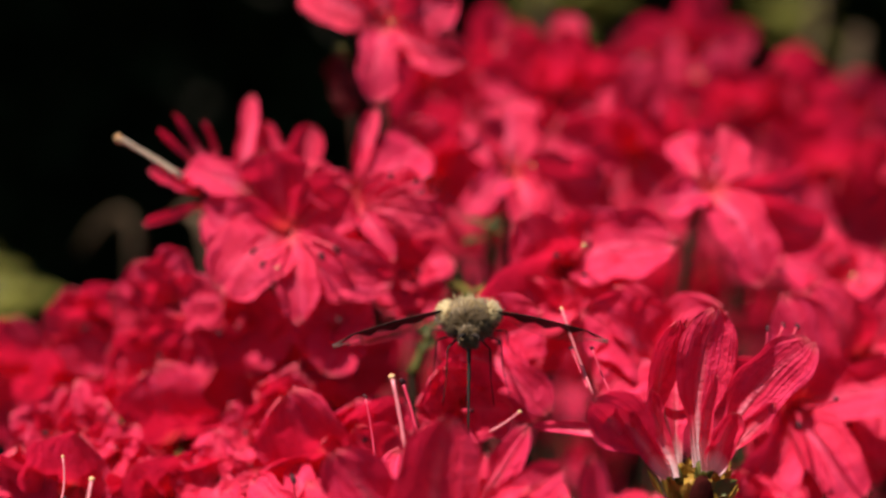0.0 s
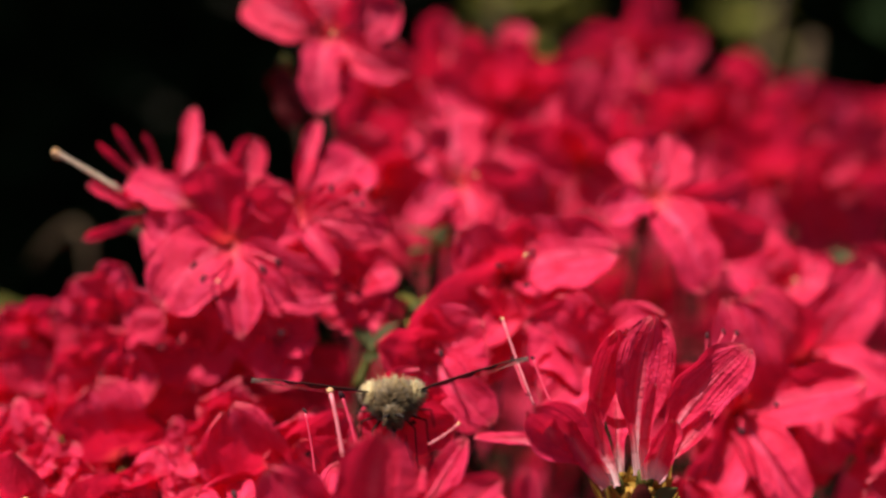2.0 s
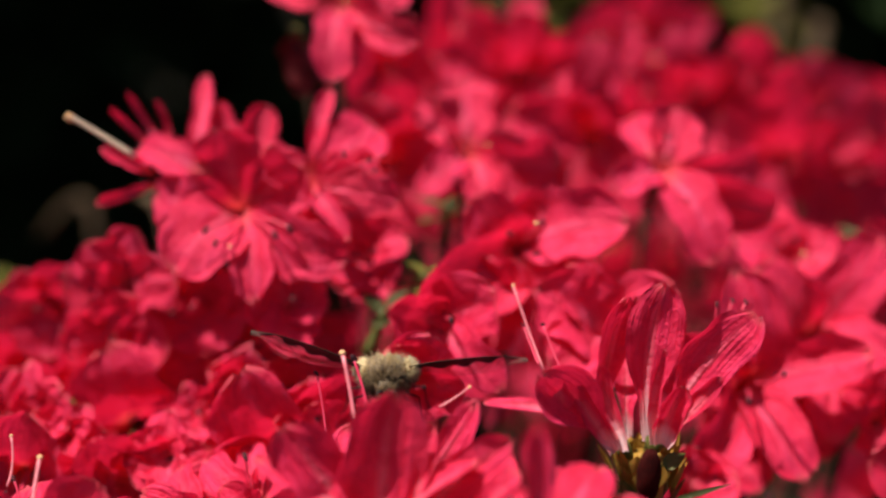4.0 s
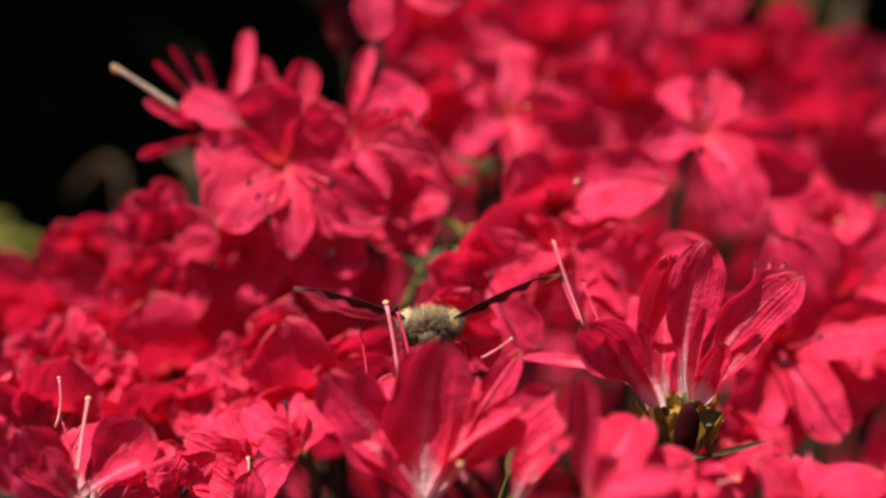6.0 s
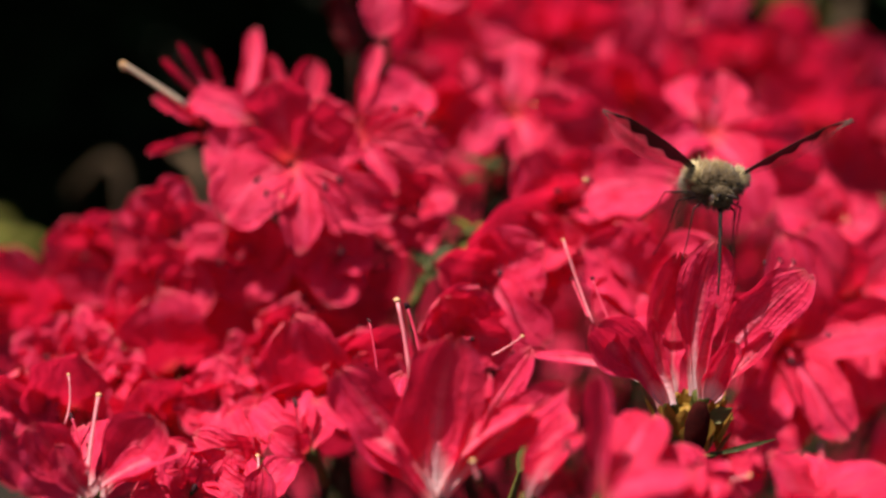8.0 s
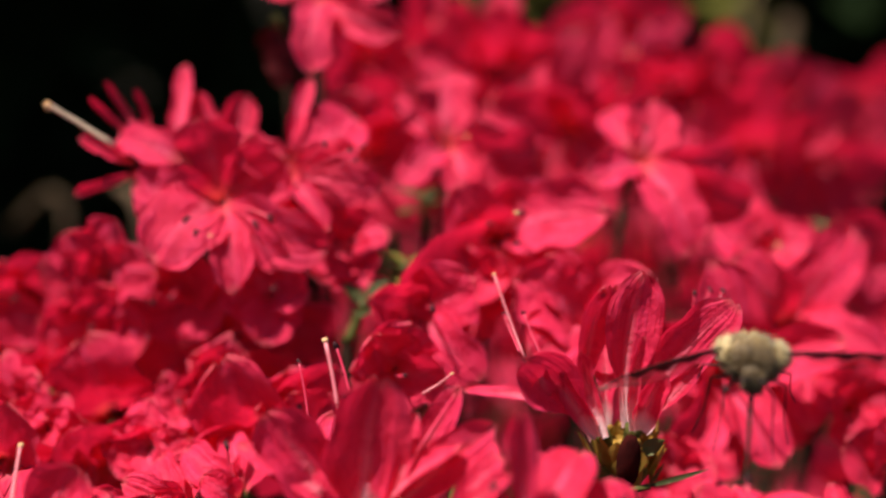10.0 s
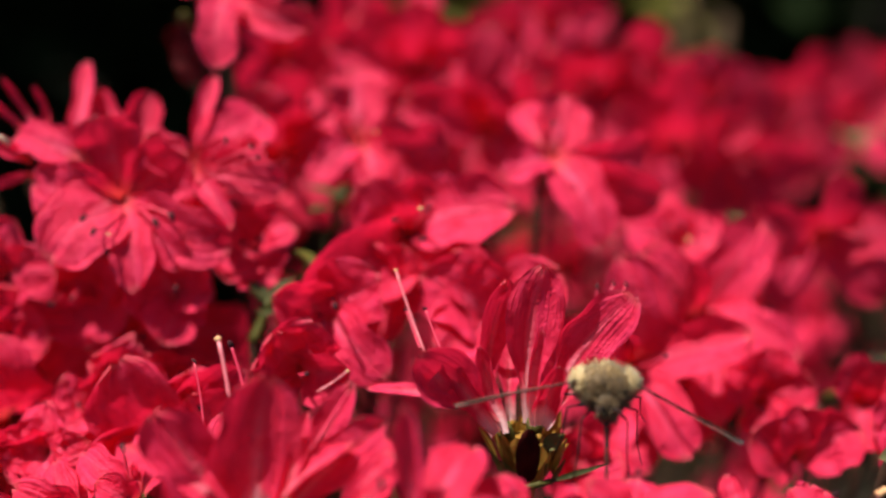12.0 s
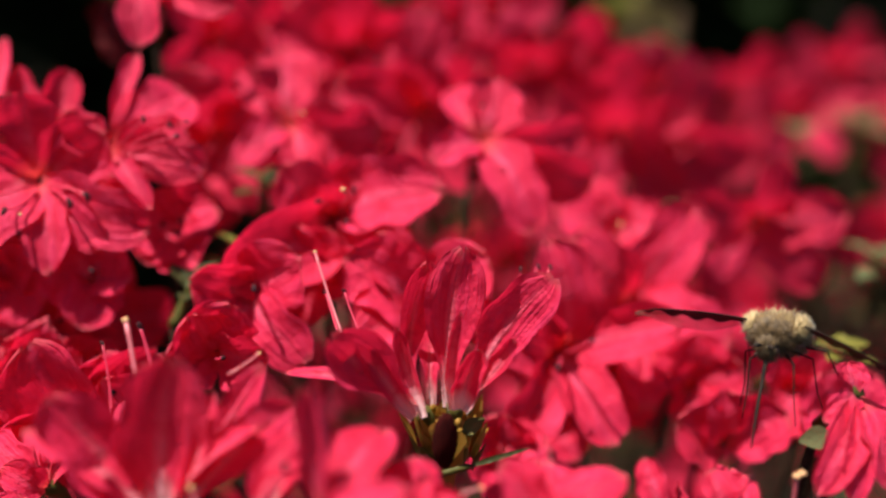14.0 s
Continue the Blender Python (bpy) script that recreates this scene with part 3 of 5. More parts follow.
def shade_tree(x, y, seed):
    """A broad evergreen tree behind the bush, out of view, added so that its crown hangs over the hedge and keeps it
    dark.
    """
    rng = random.Random(seed)
    thing = new("evergreen_tree")
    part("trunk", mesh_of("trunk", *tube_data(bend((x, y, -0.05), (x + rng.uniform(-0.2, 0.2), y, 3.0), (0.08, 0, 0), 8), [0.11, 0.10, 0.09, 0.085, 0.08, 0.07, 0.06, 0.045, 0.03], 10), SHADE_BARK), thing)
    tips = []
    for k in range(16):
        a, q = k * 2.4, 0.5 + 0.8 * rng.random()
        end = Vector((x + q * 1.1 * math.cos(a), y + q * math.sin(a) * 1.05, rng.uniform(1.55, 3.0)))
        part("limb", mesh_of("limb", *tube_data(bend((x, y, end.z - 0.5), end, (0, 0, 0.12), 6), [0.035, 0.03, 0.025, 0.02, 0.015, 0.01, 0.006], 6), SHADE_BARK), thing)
        tips.append((end, Vector((x, y, end.z - 0.3))))

    def place():
        end, foot = rng.choice(tips)
        p = foot.lerp(end, rng.uniform(0.35, 1.05)) + Vector((rng.gauss(0, 0.24), rng.gauss(0, 0.24), rng.gauss(0, 0.12)))
        return tuple(p), (rng.uniform(-1, 1), rng.uniform(-1, 1), rng.uniform(-0.7, 0.3))

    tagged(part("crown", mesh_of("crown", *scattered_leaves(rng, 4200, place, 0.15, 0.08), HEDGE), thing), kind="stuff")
    tagged(thing, "unseen broad evergreen tree added to shade the hedge", "tree", "trees behind the hedge")


ground()
hedge()
# unseen trees, added only to keep sky light off the hedge
for n, (x, y) in enumerate(((-2.2, 2.3), (-0.8, 2.5), (0.7, 2.6), (2.2, 2.7))):
    shade_tree(x, y, 40 + n)


# ---- the flowers that can be told apart ----
bloom("sharp crimson azalea flower opening upward from a white foot", 0.0246, 0.0849, 0.8472, 11, pale=True, stalk=(-1, 1, -5),
      lobes=((0.7, 3.5, 14.7, 2.47, -0.07, 6, 0.45, -0.03, 0.4, -0.4, 0.1, 0.1),
             (8.5, 0.4, 13, 2.28, -0.08, -12, 0.55, -0.04, 0.38, 0.5, 0.1, 0.3),
             (-0.2, -1.3, 10.5, 0.69, -0.03, 0, 1.5, 0, 0.05, -0.8, -2.2, 1.1),
             (-0.8, 7.7, 11.7, 1.76, -0.06, 15, 0.6, 0, 0.45, -0, 1.8, -1),
             (5.1, -3.3, 8.6, 0.84, -0.1, -30, 0.9, 0.1, 0.3, 0.3, -1.6, 1.4),
             (1.5, -2.6, 7.4, 1.37, -0.02, -5, 1.3, 0, 0.02, 0.1, -2, 1),),
      rods=((5.4, 6.0, 4.8, 7.1, 8.2, 10.7, 0.11, "stamen"), (6.2, 6.9, 4.4, 10.3, 9.1, 10.5, 0.11, "stamen"), (5.1, 6.9, 4.4, 9.3, 10.1, 10.2, 0.11, "stamen"),))
bloom("crimson azalea flower leaning aside from amber bud scales", 0.0214, 0.0852, 0.8464, 12, pale=True, stalk=(2, 1, -5),
      lobes=((0.8, 5.1, 13.4, 1.52, -0.2, 15, 0.7, 0, 0.48),
             (-9.1, -4.1, 10.8, 2.4, 0.1, 0, 0.6, 0.1, 0.52, -0.7, -0.9, 0.5),
             (-6, -4.7, 6.8, 0.95, 0.2, 10, 0.8, -0.1, 0.1, -7.7, -3.1, 9.4),
             (-6, -3.6, 9.7, 1, 0.04, 0, 1.4, 0, 0.05, -1, -3.1, 1.6),
             (-12.7, 6.3, 1.5, 0.78, 0.1, 40, 1, 0, 0.25, -2.1, 3.4, 0.4),
             (-2.6, -0.6, 9.3, 0.85, -0.08, 0, 1.4, 0, 0.05, -0, -2.3, 1.1),
             (2.1, 8.9, 6.6, 1.68, 0.1, 10, 0.5, 0, 0.5, 1.2, 2.7, -1.3),),
      rods=((-7.2, 2.9, 6.9, -9.7, 9.5, 12.9, 0.14, "pistil"), (-5.5, 2.8, 6.9, -7.0, 6.3, 10.1, 0.11, "stamen"), (-7.7, 3.1, 7.4, -8.7, 8.1, 9.2, 0.11, "stamen"),))
bloom("large crimson azalea flower seen from outside its petals", -0.0008, 0.0725, 0.8434, 13, pale=True, stalk=(0, 4, -7),
      lobes=((1.2, 1.4, 14.9, 3.11, -0.08, 0, 0.5, -0.05, 0.3),
             (-8.1, 1.6, 11.9, 2.56, -0.08, 8, 0.6, -0.05, 0.3),
             (-10.8, 3.4, 8, 1.25, 0.1, 30, 0.6, 0, 0.35),
             (8, 5.5, 12.2, 1.45, -0.06, -10, 0.9, 0, 0.35),
             (10.3, -0.1, 11.6, 1.79, -0.06, -14, 0.7, -0.05, 0.42),
             (7.9, 0.2, 9.6, 1.04, 0.12, -70, 0.6, 0, 0.35),
             (4.3, 3.1, 11.1, 0.86, 0.08, -10, 1.4, 0, 0.3),
             (-3.5, -2.4, 7.4, 0.75, 0.05, 10, 1.6, 0, 0.2),
             (-2.8, 12.1, 6.1, 2.53, 0.1, 5, 0.5, 0, 0.4),),
      rods=((-2.2, 5.5, 5.8, -3.8, 11.8, 13.7, 0.22, "pistil"), (-1.6, 10.9, 8.6, -2.9, 13.4, 12.3, 0.17, "stamen"), (4.9, 8.9, 9.7, 7.6, 9.5, 11.4, 0.12, "pistil"), (3.3, -3.5, 5.0, 2.8, -3.0, 6.3, 0.17, "pistil"), (-5.4, 10.7, 5.1, -6.5, 14.8, 10.1, 0.10, "stamen"),))
bloom("crimson azalea flower opening upward with tall pistil", -0.0312, 0.0753, 0.8413, 29, pale=True, stalk=(0, 4, -7),
      lobes=((-4.4, -0.2, 7.4, 2.14, -0.08, 8, 0.6, -0.05, 0.4),
             (6.3, -0.3, 8.2, 2.63, -0.08, -8, 0.5, -0.06, 0.42),
             (8.8, -0.2, 5.7, 1.47, 0.12, -50, 0.7, 0, 0.4),
             (-2.5, 9.2, 1.4, 2.69, 0.1, 0, 0.5, 0.1, 0.4),
             (-2.3, -0.8, 6, 1.27, 0.1, 30, 0.8, 0, 0.35),),
      rods=((0.3, -0.9, 3.3, -0.1, 5.1, 7.6, 0.20, "pistil"), (-1.5, 1.7, 1.5, -4.4, 4.8, 3.8, 0.12, "stamen"), (-1.6, 2.5, 0.9, -4.0, 5.8, 3.5, 0.12, "stamen"), (-1.8, 3.8, 1.3, -3.2, 6.2, 4.7, 0.12, "stamen"), (-3.8, 6.0, 4.0, -4.2, 9.4, 7.3, 0.12, "pistil"),))
bloom("wide open pink-red azalea flower with dark anthers", -0.0175, 0.1125, 0.8610, 14, pale=False, stalk=(1, 5, -6),
      lobes=((-6.8, -7.7, -3.7, 3.78, 0.16, 10, 0.3, -0.06, 0.18),
             (-10.2, 0.1, 2.1, 3.22, 0.2, -8, 0.35, -0.1, 0.2),
             (2.1, -9.1, -6.8, 2.14, 0.14, 0, 0.5, -0.06, 0.22),
             (12, -6.8, -2.8, 3.17, 0.14, 16, 0.4, -0.05, 0.2),
             (-1.6, 0.6, 9.7, 3.58, -0.06, -8, 0.5, 0, 0.25),
             (7.5, -1.4, 5.3, 3.32, -0.05, 10, 0.5, 0, 0.25),
             (7.2, -7.4, -4.7, 2.15, 0.14, 8, 0.5, -0.06, 0.22),),
      rods=((0.0, -3.1, 0.4, -2.7, -8.2, 0.8, 0.16, "stamen"), (0.3, -3.1, 0.2, -1.7, -8.7, -0.5, 0.16, "stamen"), (0.3, -3.3, -0.2, -0.1, -8.9, -0.8, 0.16, "stigma"), (1.3, -3.1, 0.5, 6.0, -6.5, 0.3, 0.19, "stamen"), (1.6, -3.2, 0.1, 4.5, -7.6, 0.0, 0.19, "stamen"),))
bloom("pink-red azalea flower with rolled narrow petals", -0.0238, 0.1159, 0.8640, 15, pale=False, stalk=(3, 5, -6),
      lobes=((0.9, 9.1, 9.8, 1.34, 0.1, -6, 1.3, 0.06, 0.15),
             (-8.8, 1.2, 8, 0.59, -0.16, 0, 1.8, 0, 0.1, -4.3, 1.4, 3.4),
             (-7.2, 2.8, 9.5, 0.59, -0.14, 0, 1.8, 0, 0.1, -3.3, 1.4, 3.4),
             (-4.1, 3.4, 8.5, 0.59, -0.12, 0, 1.8, 0, 0.1, -2.7, 2.4, 3.2),
             (-10.5, -2.7, -2.2, 0.85, 0.1, 0, 1.8, 0, 0.12, -3.3, -0.1, -0.4),
             (-9.3, -2.4, 4.3, 1.16, 0.08, 20, 1.3, 0, 0.2, -4.1, -0.7, 0.6),
             (-6.1, 0.5, 3.6, 1.97, 0.14, 10, 0.6, -0.05, 0.2, 2.8, -3, 0.9),),
      rods=((-4.9, -4.8, 3.9, -11.5, -5.0, 8.5, 0.30, "old"), (-11.8, -4.9, 8.6, -11.4, -5.0, 8.2, 0.36, "stigma"),))
bloom("pink azalea flower half hidden behind its neighbours", -0.0174, 0.1195, 0.8625, 53, pale=False, stalk=(1, 5, -6),
      lobes=((-4.6, 3.5, 8.7, 1.83, 0.12, -10, 0.9, 0, 0.3),
             (1.8, 3.2, 8.5, 2.04, 0.1, 5, 0.9, 0.05, 0.3),
             (4.4, -3.5, 2.4, 2.67, 0.12, 10, 0.5, 0, 0.3),
             (-1.7, -1.2, 5.1, 2.28, 0.1, 0, 0.5, 0, 0.3),))
bloom("wide open pink azalea flower in full sun", -0.0104, 0.1143, 0.8636, 16, pale=False, stalk=(0, 5, -6),
      lobes=((2, 8.7, 8.9, 1.2, 0.1, 10, 1.2, 0.1, 0.25),
             (7.7, 7.3, 5.7, 3.33, 0.12, -12, 0.4, -0.06, 0.22),
             (10.5, -4.6, 0, 2.44, 0.18, 8, 0.4, -0.1, 0.22),
             (5, -7, -3.8, 1.15, 0.14, 0, 0.9, -0.05, 0.25),
             (-4.9, -0.4, 4.2, 2.2, 0.12, 20, 0.5, 0, 0.25),
             (8.1, 0.9, 3, 1.96, 0.14, 0, 0.5, -0.08, 0.25),),
      rods=((1.6, -2.7, 1.3, 4.8, -6.6, 5.5, 0.13, "stamen"), (1.6, -2.9, 1.0, 7.5, -6.9, 5.0, 0.13, "stamen"), (1.6, -3.0, 0.7, 8.1, -7.3, 3.9, 0.13, "stamen"), (1.9, -3.0, 0.8, 8.9, -4.8, 4.9, 0.10, "stamen"),))
bloom("pink azalea flower standing clear on a tall stalk", -0.0066, 0.1311, 0.8816, 17, pale=False, stalk=(-1, 5, -9),
      lobes=((-11.1, 3.7, 4.4, 2.83, 0.16, -10, 0.5, -0.05, 0.22),
             (-1.2, -9, -7.3, 2.26, 0.16, 0, 0.6, -0.05, 0.22),
             (9.3, -6.4, -3.1, 2.2, 0.14, 15, 0.6, -0.06, 0.22),
             (8.1, -0.5, 4.6, 2.92, 0.12, 10, 0.5, 0, 0.22),
             (-2.1, 2.8, 7.8, 3.09, 0.12, 0, 0.5, 0, 0.22),),
      rods=((0.2, -3.1, 0.3, 0.7, -8.9, 1.8, 0.21, "stigma"), (0.2, -3.1, 0.3, -0.8, -7.5, 2.9, 0.14, "stamen"),))
bloom("withered azalea flower hanging down, its maroon darkened for shade", -0.0133, 0.1345, 0.8778, 54, pale=False, skin=WILTED_SHADED, stalk=(1, 5, -6),
      lobes=((1.6, -2.7, -7.5, 1.89, 0.1, 10, 0.9, 0, 0.25),
             (-1.7, -0.1, -3.3, 1.31, 0.1, -20, 0.9, 0, 0.25),))
bloom("crimson azalea flower with a bright rolled lobe", 0.0090, 0.1276, 0.8634, 18, pale=False, stalk=(0, 5, -6),
      lobes=((-6.8, 5.5, 5.4, 1.61, 0.16, -10, 1, 0, 0.2),
             (-6.2, -7.3, -2.7, 1.91, 0.14, 10, 0.6, -0.06, 0.2),
             (2, -8.9, -6.4, 2.12, 0.14, 0, 0.6, -0.1, 0.22),
             (11, -4.4, 0.6, 3.99, 0.1, 25, 0.5, 0.05, 0.22),
             (-0.2, 5.5, 8.7, 3.2, 0.1, 0, 0.6, 0.05, 0.22),
             (5.2, -6.7, -3, 2.13, 0.14, 10, 0.6, -0.08, 0.22),),
      rods=((0.0, -3.9, 1.0, 1.6, -8.3, 3.7, 0.18, "stigma"),))
bloom("large crimson azalea flower with bent lobes", 0.0317, 0.1205, 0.8635, 19, pale=False, stalk=(0, 5, -6),
      lobes=((-2.4, 7.3, 4.9, 1.97, 0.16, -10, 0.9, 0, 0.22),
             (-6.3, -5.4, -0.6, 2.03, 0.14, 20, 0.8, -0.05, 0.22),
             (4.9, -10.4, -7.1, 2.82, 0.14, 0, 0.5, -0.12, 0.22),
             (13.3, 2.3, 1.4, 2.23, 0.18, 10, 0.9, -0.12, 0.22),
             (13.1, -5, -3.5, 3.14, 0.1, 30, 0.6, 0, 0.25),
             (2.2, 4.7, 6.8, 3.06, 0.1, 5, 0.6, 0.05, 0.22),),
      rods=((-1.0, -3.8, 1.1, -1.0, -6.3, 5.9, 0.14, "stamen"),))
bloom("crimson azalea flower with ribbed petals beside the leaf", 0.0068, 0.0698, 0.8454, 32, pale=True, stalk=(0, 4, -7),
      lobes=((3.5, 1.7, 7.4, 1.2, 0.14, -35, 0.8, 0, 0.3),
             (3.9, -1.4, 7.7, 0.91, 0.12, -50, 0.8, 0, 0.3),
             (2.9, 6.5, 6.1, 1.14, 0.1, 0, 0.8, 0.05, 0.3),),
      rods=((0.7, -2.5, 4.7, 2.4, -2.6, 7.3, 0.16, "stamen"),))
bloom("crimson azalea flower with one upright petal", 0.0119, 0.0641, 0.8492, 58, pale=False, stalk=(0, 4, -7),
      lobes=((-1.1, 2, 10.7, 1.02, -0.04, 5, 0.8, 0, 0.3),
             (5, 7.9, 4.3, 1.79, 0.2, -20, 0.4, -0.12, 0.25),
             (2.9, 9.5, 2.6, 1.54, 0.15, -10, 0.6, -0.05, 0.3),
             (5.3, -2.5, 5, 1.09, 0.2, -50, 0.6, -0.1, 0.25),))
bloom("frilled pink azalea flower below the bud scales", 0.0186, 0.0678, 0.8468, 33, pale=False, stalk=(0, 4, -7),
      lobes=((1.2, -0.5, 4.3, 1.08, 0.2, -30, 0.8, -0.1, 0.2),
             (-2.1, -1.3, 4.8, 1.16, 0.2, 10, 0.8, -0.1, 0.2),
             (3.8, -0.2, 2.6, 0.99, 0.2, -40, 0.8, -0.1, 0.2),),
      rods=((-0.3, -1.8, 3.6, 0.6, -2.1, 5.7, 0.14, "stamen"), (2.3, 0.4, 1.1, 5.7, 0.8, 2.5, 0.14, "pistil"),))
bloom("soft pink azalea flower by the dark gap", -0.0184, 0.0860, 0.8382, 301, pale=False, stalk=(1, 5, -7),
      lobes=((-5.4, -1.5, 4, 1.76, 0.22, 20, 0.6, -0.12, 0.25),
             (-3.4, 3.7, 3.7, 1.69, 0.18, 5, 0.7, -0.1, 0.25),
             (0.3, 4.2, 2.6, 1.7, 0.15, -10, 0.7, -0.05, 0.25),
             (-3.6, -3.1, 2.9, 1.09, 0.2, 25, 0.8, -0.1, 0.25),))
bloom("red azalea flower with small ruffled lobes", -0.0136, 0.0880, 0.8382, 302, pale=False, stalk=(1, 5, -7),
      lobes=((-5.7, 2.8, 4, 1.71, 0.2, 15, 0.7, -0.1, 0.25),
             (-3.2, -1.8, 3.3, 1.57, 0.2, 20, 0.7, -0.1, 0.25),
             (-1.4, 5.9, 4, 1.51, 0.15, 0, 0.8, -0.05, 0.25),
             (2.2, 4.3, 2.9, 1.73, 0.15, -10, 0.7, -0.05, 0.25),),
      rods=((-0.9, 0.7, 1.8, -1.2, 1.0, 5.3, 0.17, "stamen"),))
bloom("pink azalea flower low on the bush with crumpled lobes", -0.0173, 0.0805, 0.8366, 303, pale=False, stalk=(1, 5, -7),
      lobes=((-5.3, 1.5, 3.6, 1.49, 0.2, 20, 0.8, -0.12, 0.25),
             (-2.4, 4.5, 3.1, 1.52, 0.2, 5, 0.8, -0.12, 0.25),
             (2.5, 3.5, 3.6, 1.72, 0.2, -15, 0.7, -0.12, 0.25),
             (0.6, -2.1, 5.7, 1.57, 0.22, 0, 0.7, -0.12, 0.25),),
      rods=((-0.2, -0.9, 3.2, -0.3, 1.9, 4.9, 0.16, "pistil"),))
bloom("pale withered azalea bud among far flowers", 0.0475, 0.2044, 0.8587, 310, pale=False, skin=PALE_BUD, stalk=(0, 5, -6),
      lobes=((-1.2, 2.8, 7.1, 1.69, 0.1, 10, 1.2, 0, 0.1),
             (1.1, 4.5, 6.2, 1.47, 0.1, -20, 1.2, 0, 0.1),))
bloom("bright pink azalea flower with ribbed hanging lobes", 0.0597, 0.0777, 0.8514, 42, pale=False, stalk=(0, 5, -6),
      lobes=((-4, -2.8, -0.4, 1.2, 0.2, 20, 0.7, -0.1, 0.2),
             (-6, -7.5, -5, 1.68, 0.16, 10, 0.5, -0.06, 0.22),
             (-3.1, -8.1, -5.6, 1.38, 0.16, 0, 0.6, -0.06, 0.22),
             (0.6, -7.3, -4.8, 1.78, 0.16, -10, 0.6, -0.06, 0.22),
             (-0.1, 2, 2.4, 1.43, 0.1, 0, 0.7, 0, 0.25),))
bloom("crimson azalea flower with one upright petal by the pistil", 0.0411, 0.0708, 0.8434, 40, pale=False, stalk=(0, 4, -7),
      lobes=((-1.7, 3.1, 4.8, 1.25, 0.08, -20, 0.9, 0, 0.3),
             (1.8, 3.5, 1.5, 1.45, 0.1, 20, 0.8, 0, 0.3),))
bloom("dark crimson azalea flower with an unrolled rim", 0.0460, 0.0701, 0.8433, 39, pale=False, stalk=(0, 4, -7),
      lobes=((-1.3, 1.9, 4.5, 1.52, 0.12, 10, 0.7, -0.08, 0.3),
             (1.8, 2.3, 3.8, 1.44, 0.12, -15, 0.8, -0.1, 0.3),
             (1.9, 5.1, 2.8, 1.75, 0.1, 0, 0.6, -0.05, 0.3),),
      rods=((0.5, 0.5, 1.6, 1.1, -0.4, 5.2, 0.14, "stamen"), (5.9, 1.0, -1.0, 5.7, 0.8, 4.4, 0.24, "pistil"), (5.4, 1.0, 4.5, 6.2, 0.9, 4.6, 0.29, "stigma"),))
flower("bright pink azalea flower in full sun", 0.0506, 0.1255, 0.8484, -0.02, -0.77, 0.64, seed=20,
       lobes=((159, 56, 52, 9.4, 3.6), (108, 52, 52, 9.0, 3), (3, 58, 8, 8.6, 3.8), (234, 58, 14, 11.4, 3.0), (291, 58, 14, 9.4, 3)))
flower("shaded dark red azalea flower", -0.0036, 0.1150, 0.8542, -0.02, -0.89, 0.46, seed=21, pistil=False,
       lobes=((180, 50, 20, 7.0, 3), (126, 47, 20, 6.2, 3), (30, 50, 20, 7.0, 3.2), (231, 50, 20, 6.6, 3), (303, 50, 10, 7.4, 3)))
flower("broad crimson azalea flower in half shade", 0.0141, 0.1153, 0.8556, 0.03, -0.88, 0.48, seed=22,
       lobes=((207, 60, 6, 18.6, 4.2), (318, 62, 8, 12.2, 3.8), (6, 58, 8, 14.6, 4), (63, 50, 14, 9.0, 3.6), (141, 50, 14, 10.2, 3.6)))
flower("bright pink azalea flower behind the sharp pair", 0.0239, 0.1045, 0.8486, -0.02, -0.73, 0.68, seed=55, pistil=False, stamens=1,
       lobes=((165, 58, 8, 12.2, 3.8), (132, 52, 8, 11.0, 3), (219, 62, 8, 11.4, 3.6), (321, 58, 8, 8.2, 3.6), (33, 52, 8, 9.8, 3.6)))
flower("shaded dark red azalea flower with one bright lobe", 0.0051, 0.1041, 0.8515, -0.01, -0.97, 0.23, seed=23, pistil=False, stamens=1,
       lobes=((306, 60, 6, 11.0, 2.6), (162, 52, 14, 8.2, 3), (240, 58, 10, 9.4, 3.4), (42, 52, 14, 8.6, 3.6)))
flower("soft pink azalea flower on the crest of the bush", -0.0315, 0.1145, 0.8515, -0.11, -0.96, 0.27, seed=84, pistil=False, stamens=0,
       lobes=((174, 56, 20, 7.8, 3.2), (126, 56, 25, 7.8, 3.0), (69, 56, 25, 8.6, 3), (15, 56, 20, 9.4, 3), (264, 60, 15, 5.8, 3)))
flower("shaded dark red azalea flower with hanging lobes", 0.0398, 0.1083, 0.8337, -0.02, -0.93, 0.37, seed=86, pistil=False, stamens=0,
       lobes=((150, 55, 10, 7.4, 3), (117, 55, 10, 11.4, 3.2), (72, 55, 10, 10.6, 3.2), (15, 55, 10, 8.2, 3), (291, 58, 10, 7.4, 3)))
flower("shaded dark red azalea flower with hanging lobes", 0.0486, 0.1132, 0.8358, -0.02, -0.89, 0.46, seed=87, pistil=False, stamens=0,
       lobes=((147, 55, 10, 8.6, 3), (102, 55, 10, 11.0, 3.2), (39, 55, 10, 9.0, 3.2), (291, 58, 10, 8.6, 3)))
flower("shaded dark red azalea flower with hanging lobes", 0.0316, 0.0974, 0.8331, -0.02, -0.89, 0.46, seed=88, pistil=False, stamens=0,
       lobes=((150, 55, 10, 6.2, 3), (90, 55, 10, 7.4, 3.2), (21, 55, 10, 7.0, 3.2), (288, 58, 10, 5.8, 3)))
flower("shaded dark red azalea flower with hanging lobes", 0.0550, 0.1046, 0.8382, -0.13, -0.91, 0.40, seed=89, pistil=False, stamens=0,
       lobes=((144, 55, 10, 7.8, 3), (90, 55, 10, 8.2, 3.2), (27, 55, 10, 7.8, 3.2), (294, 58, 10, 6.6, 3)))
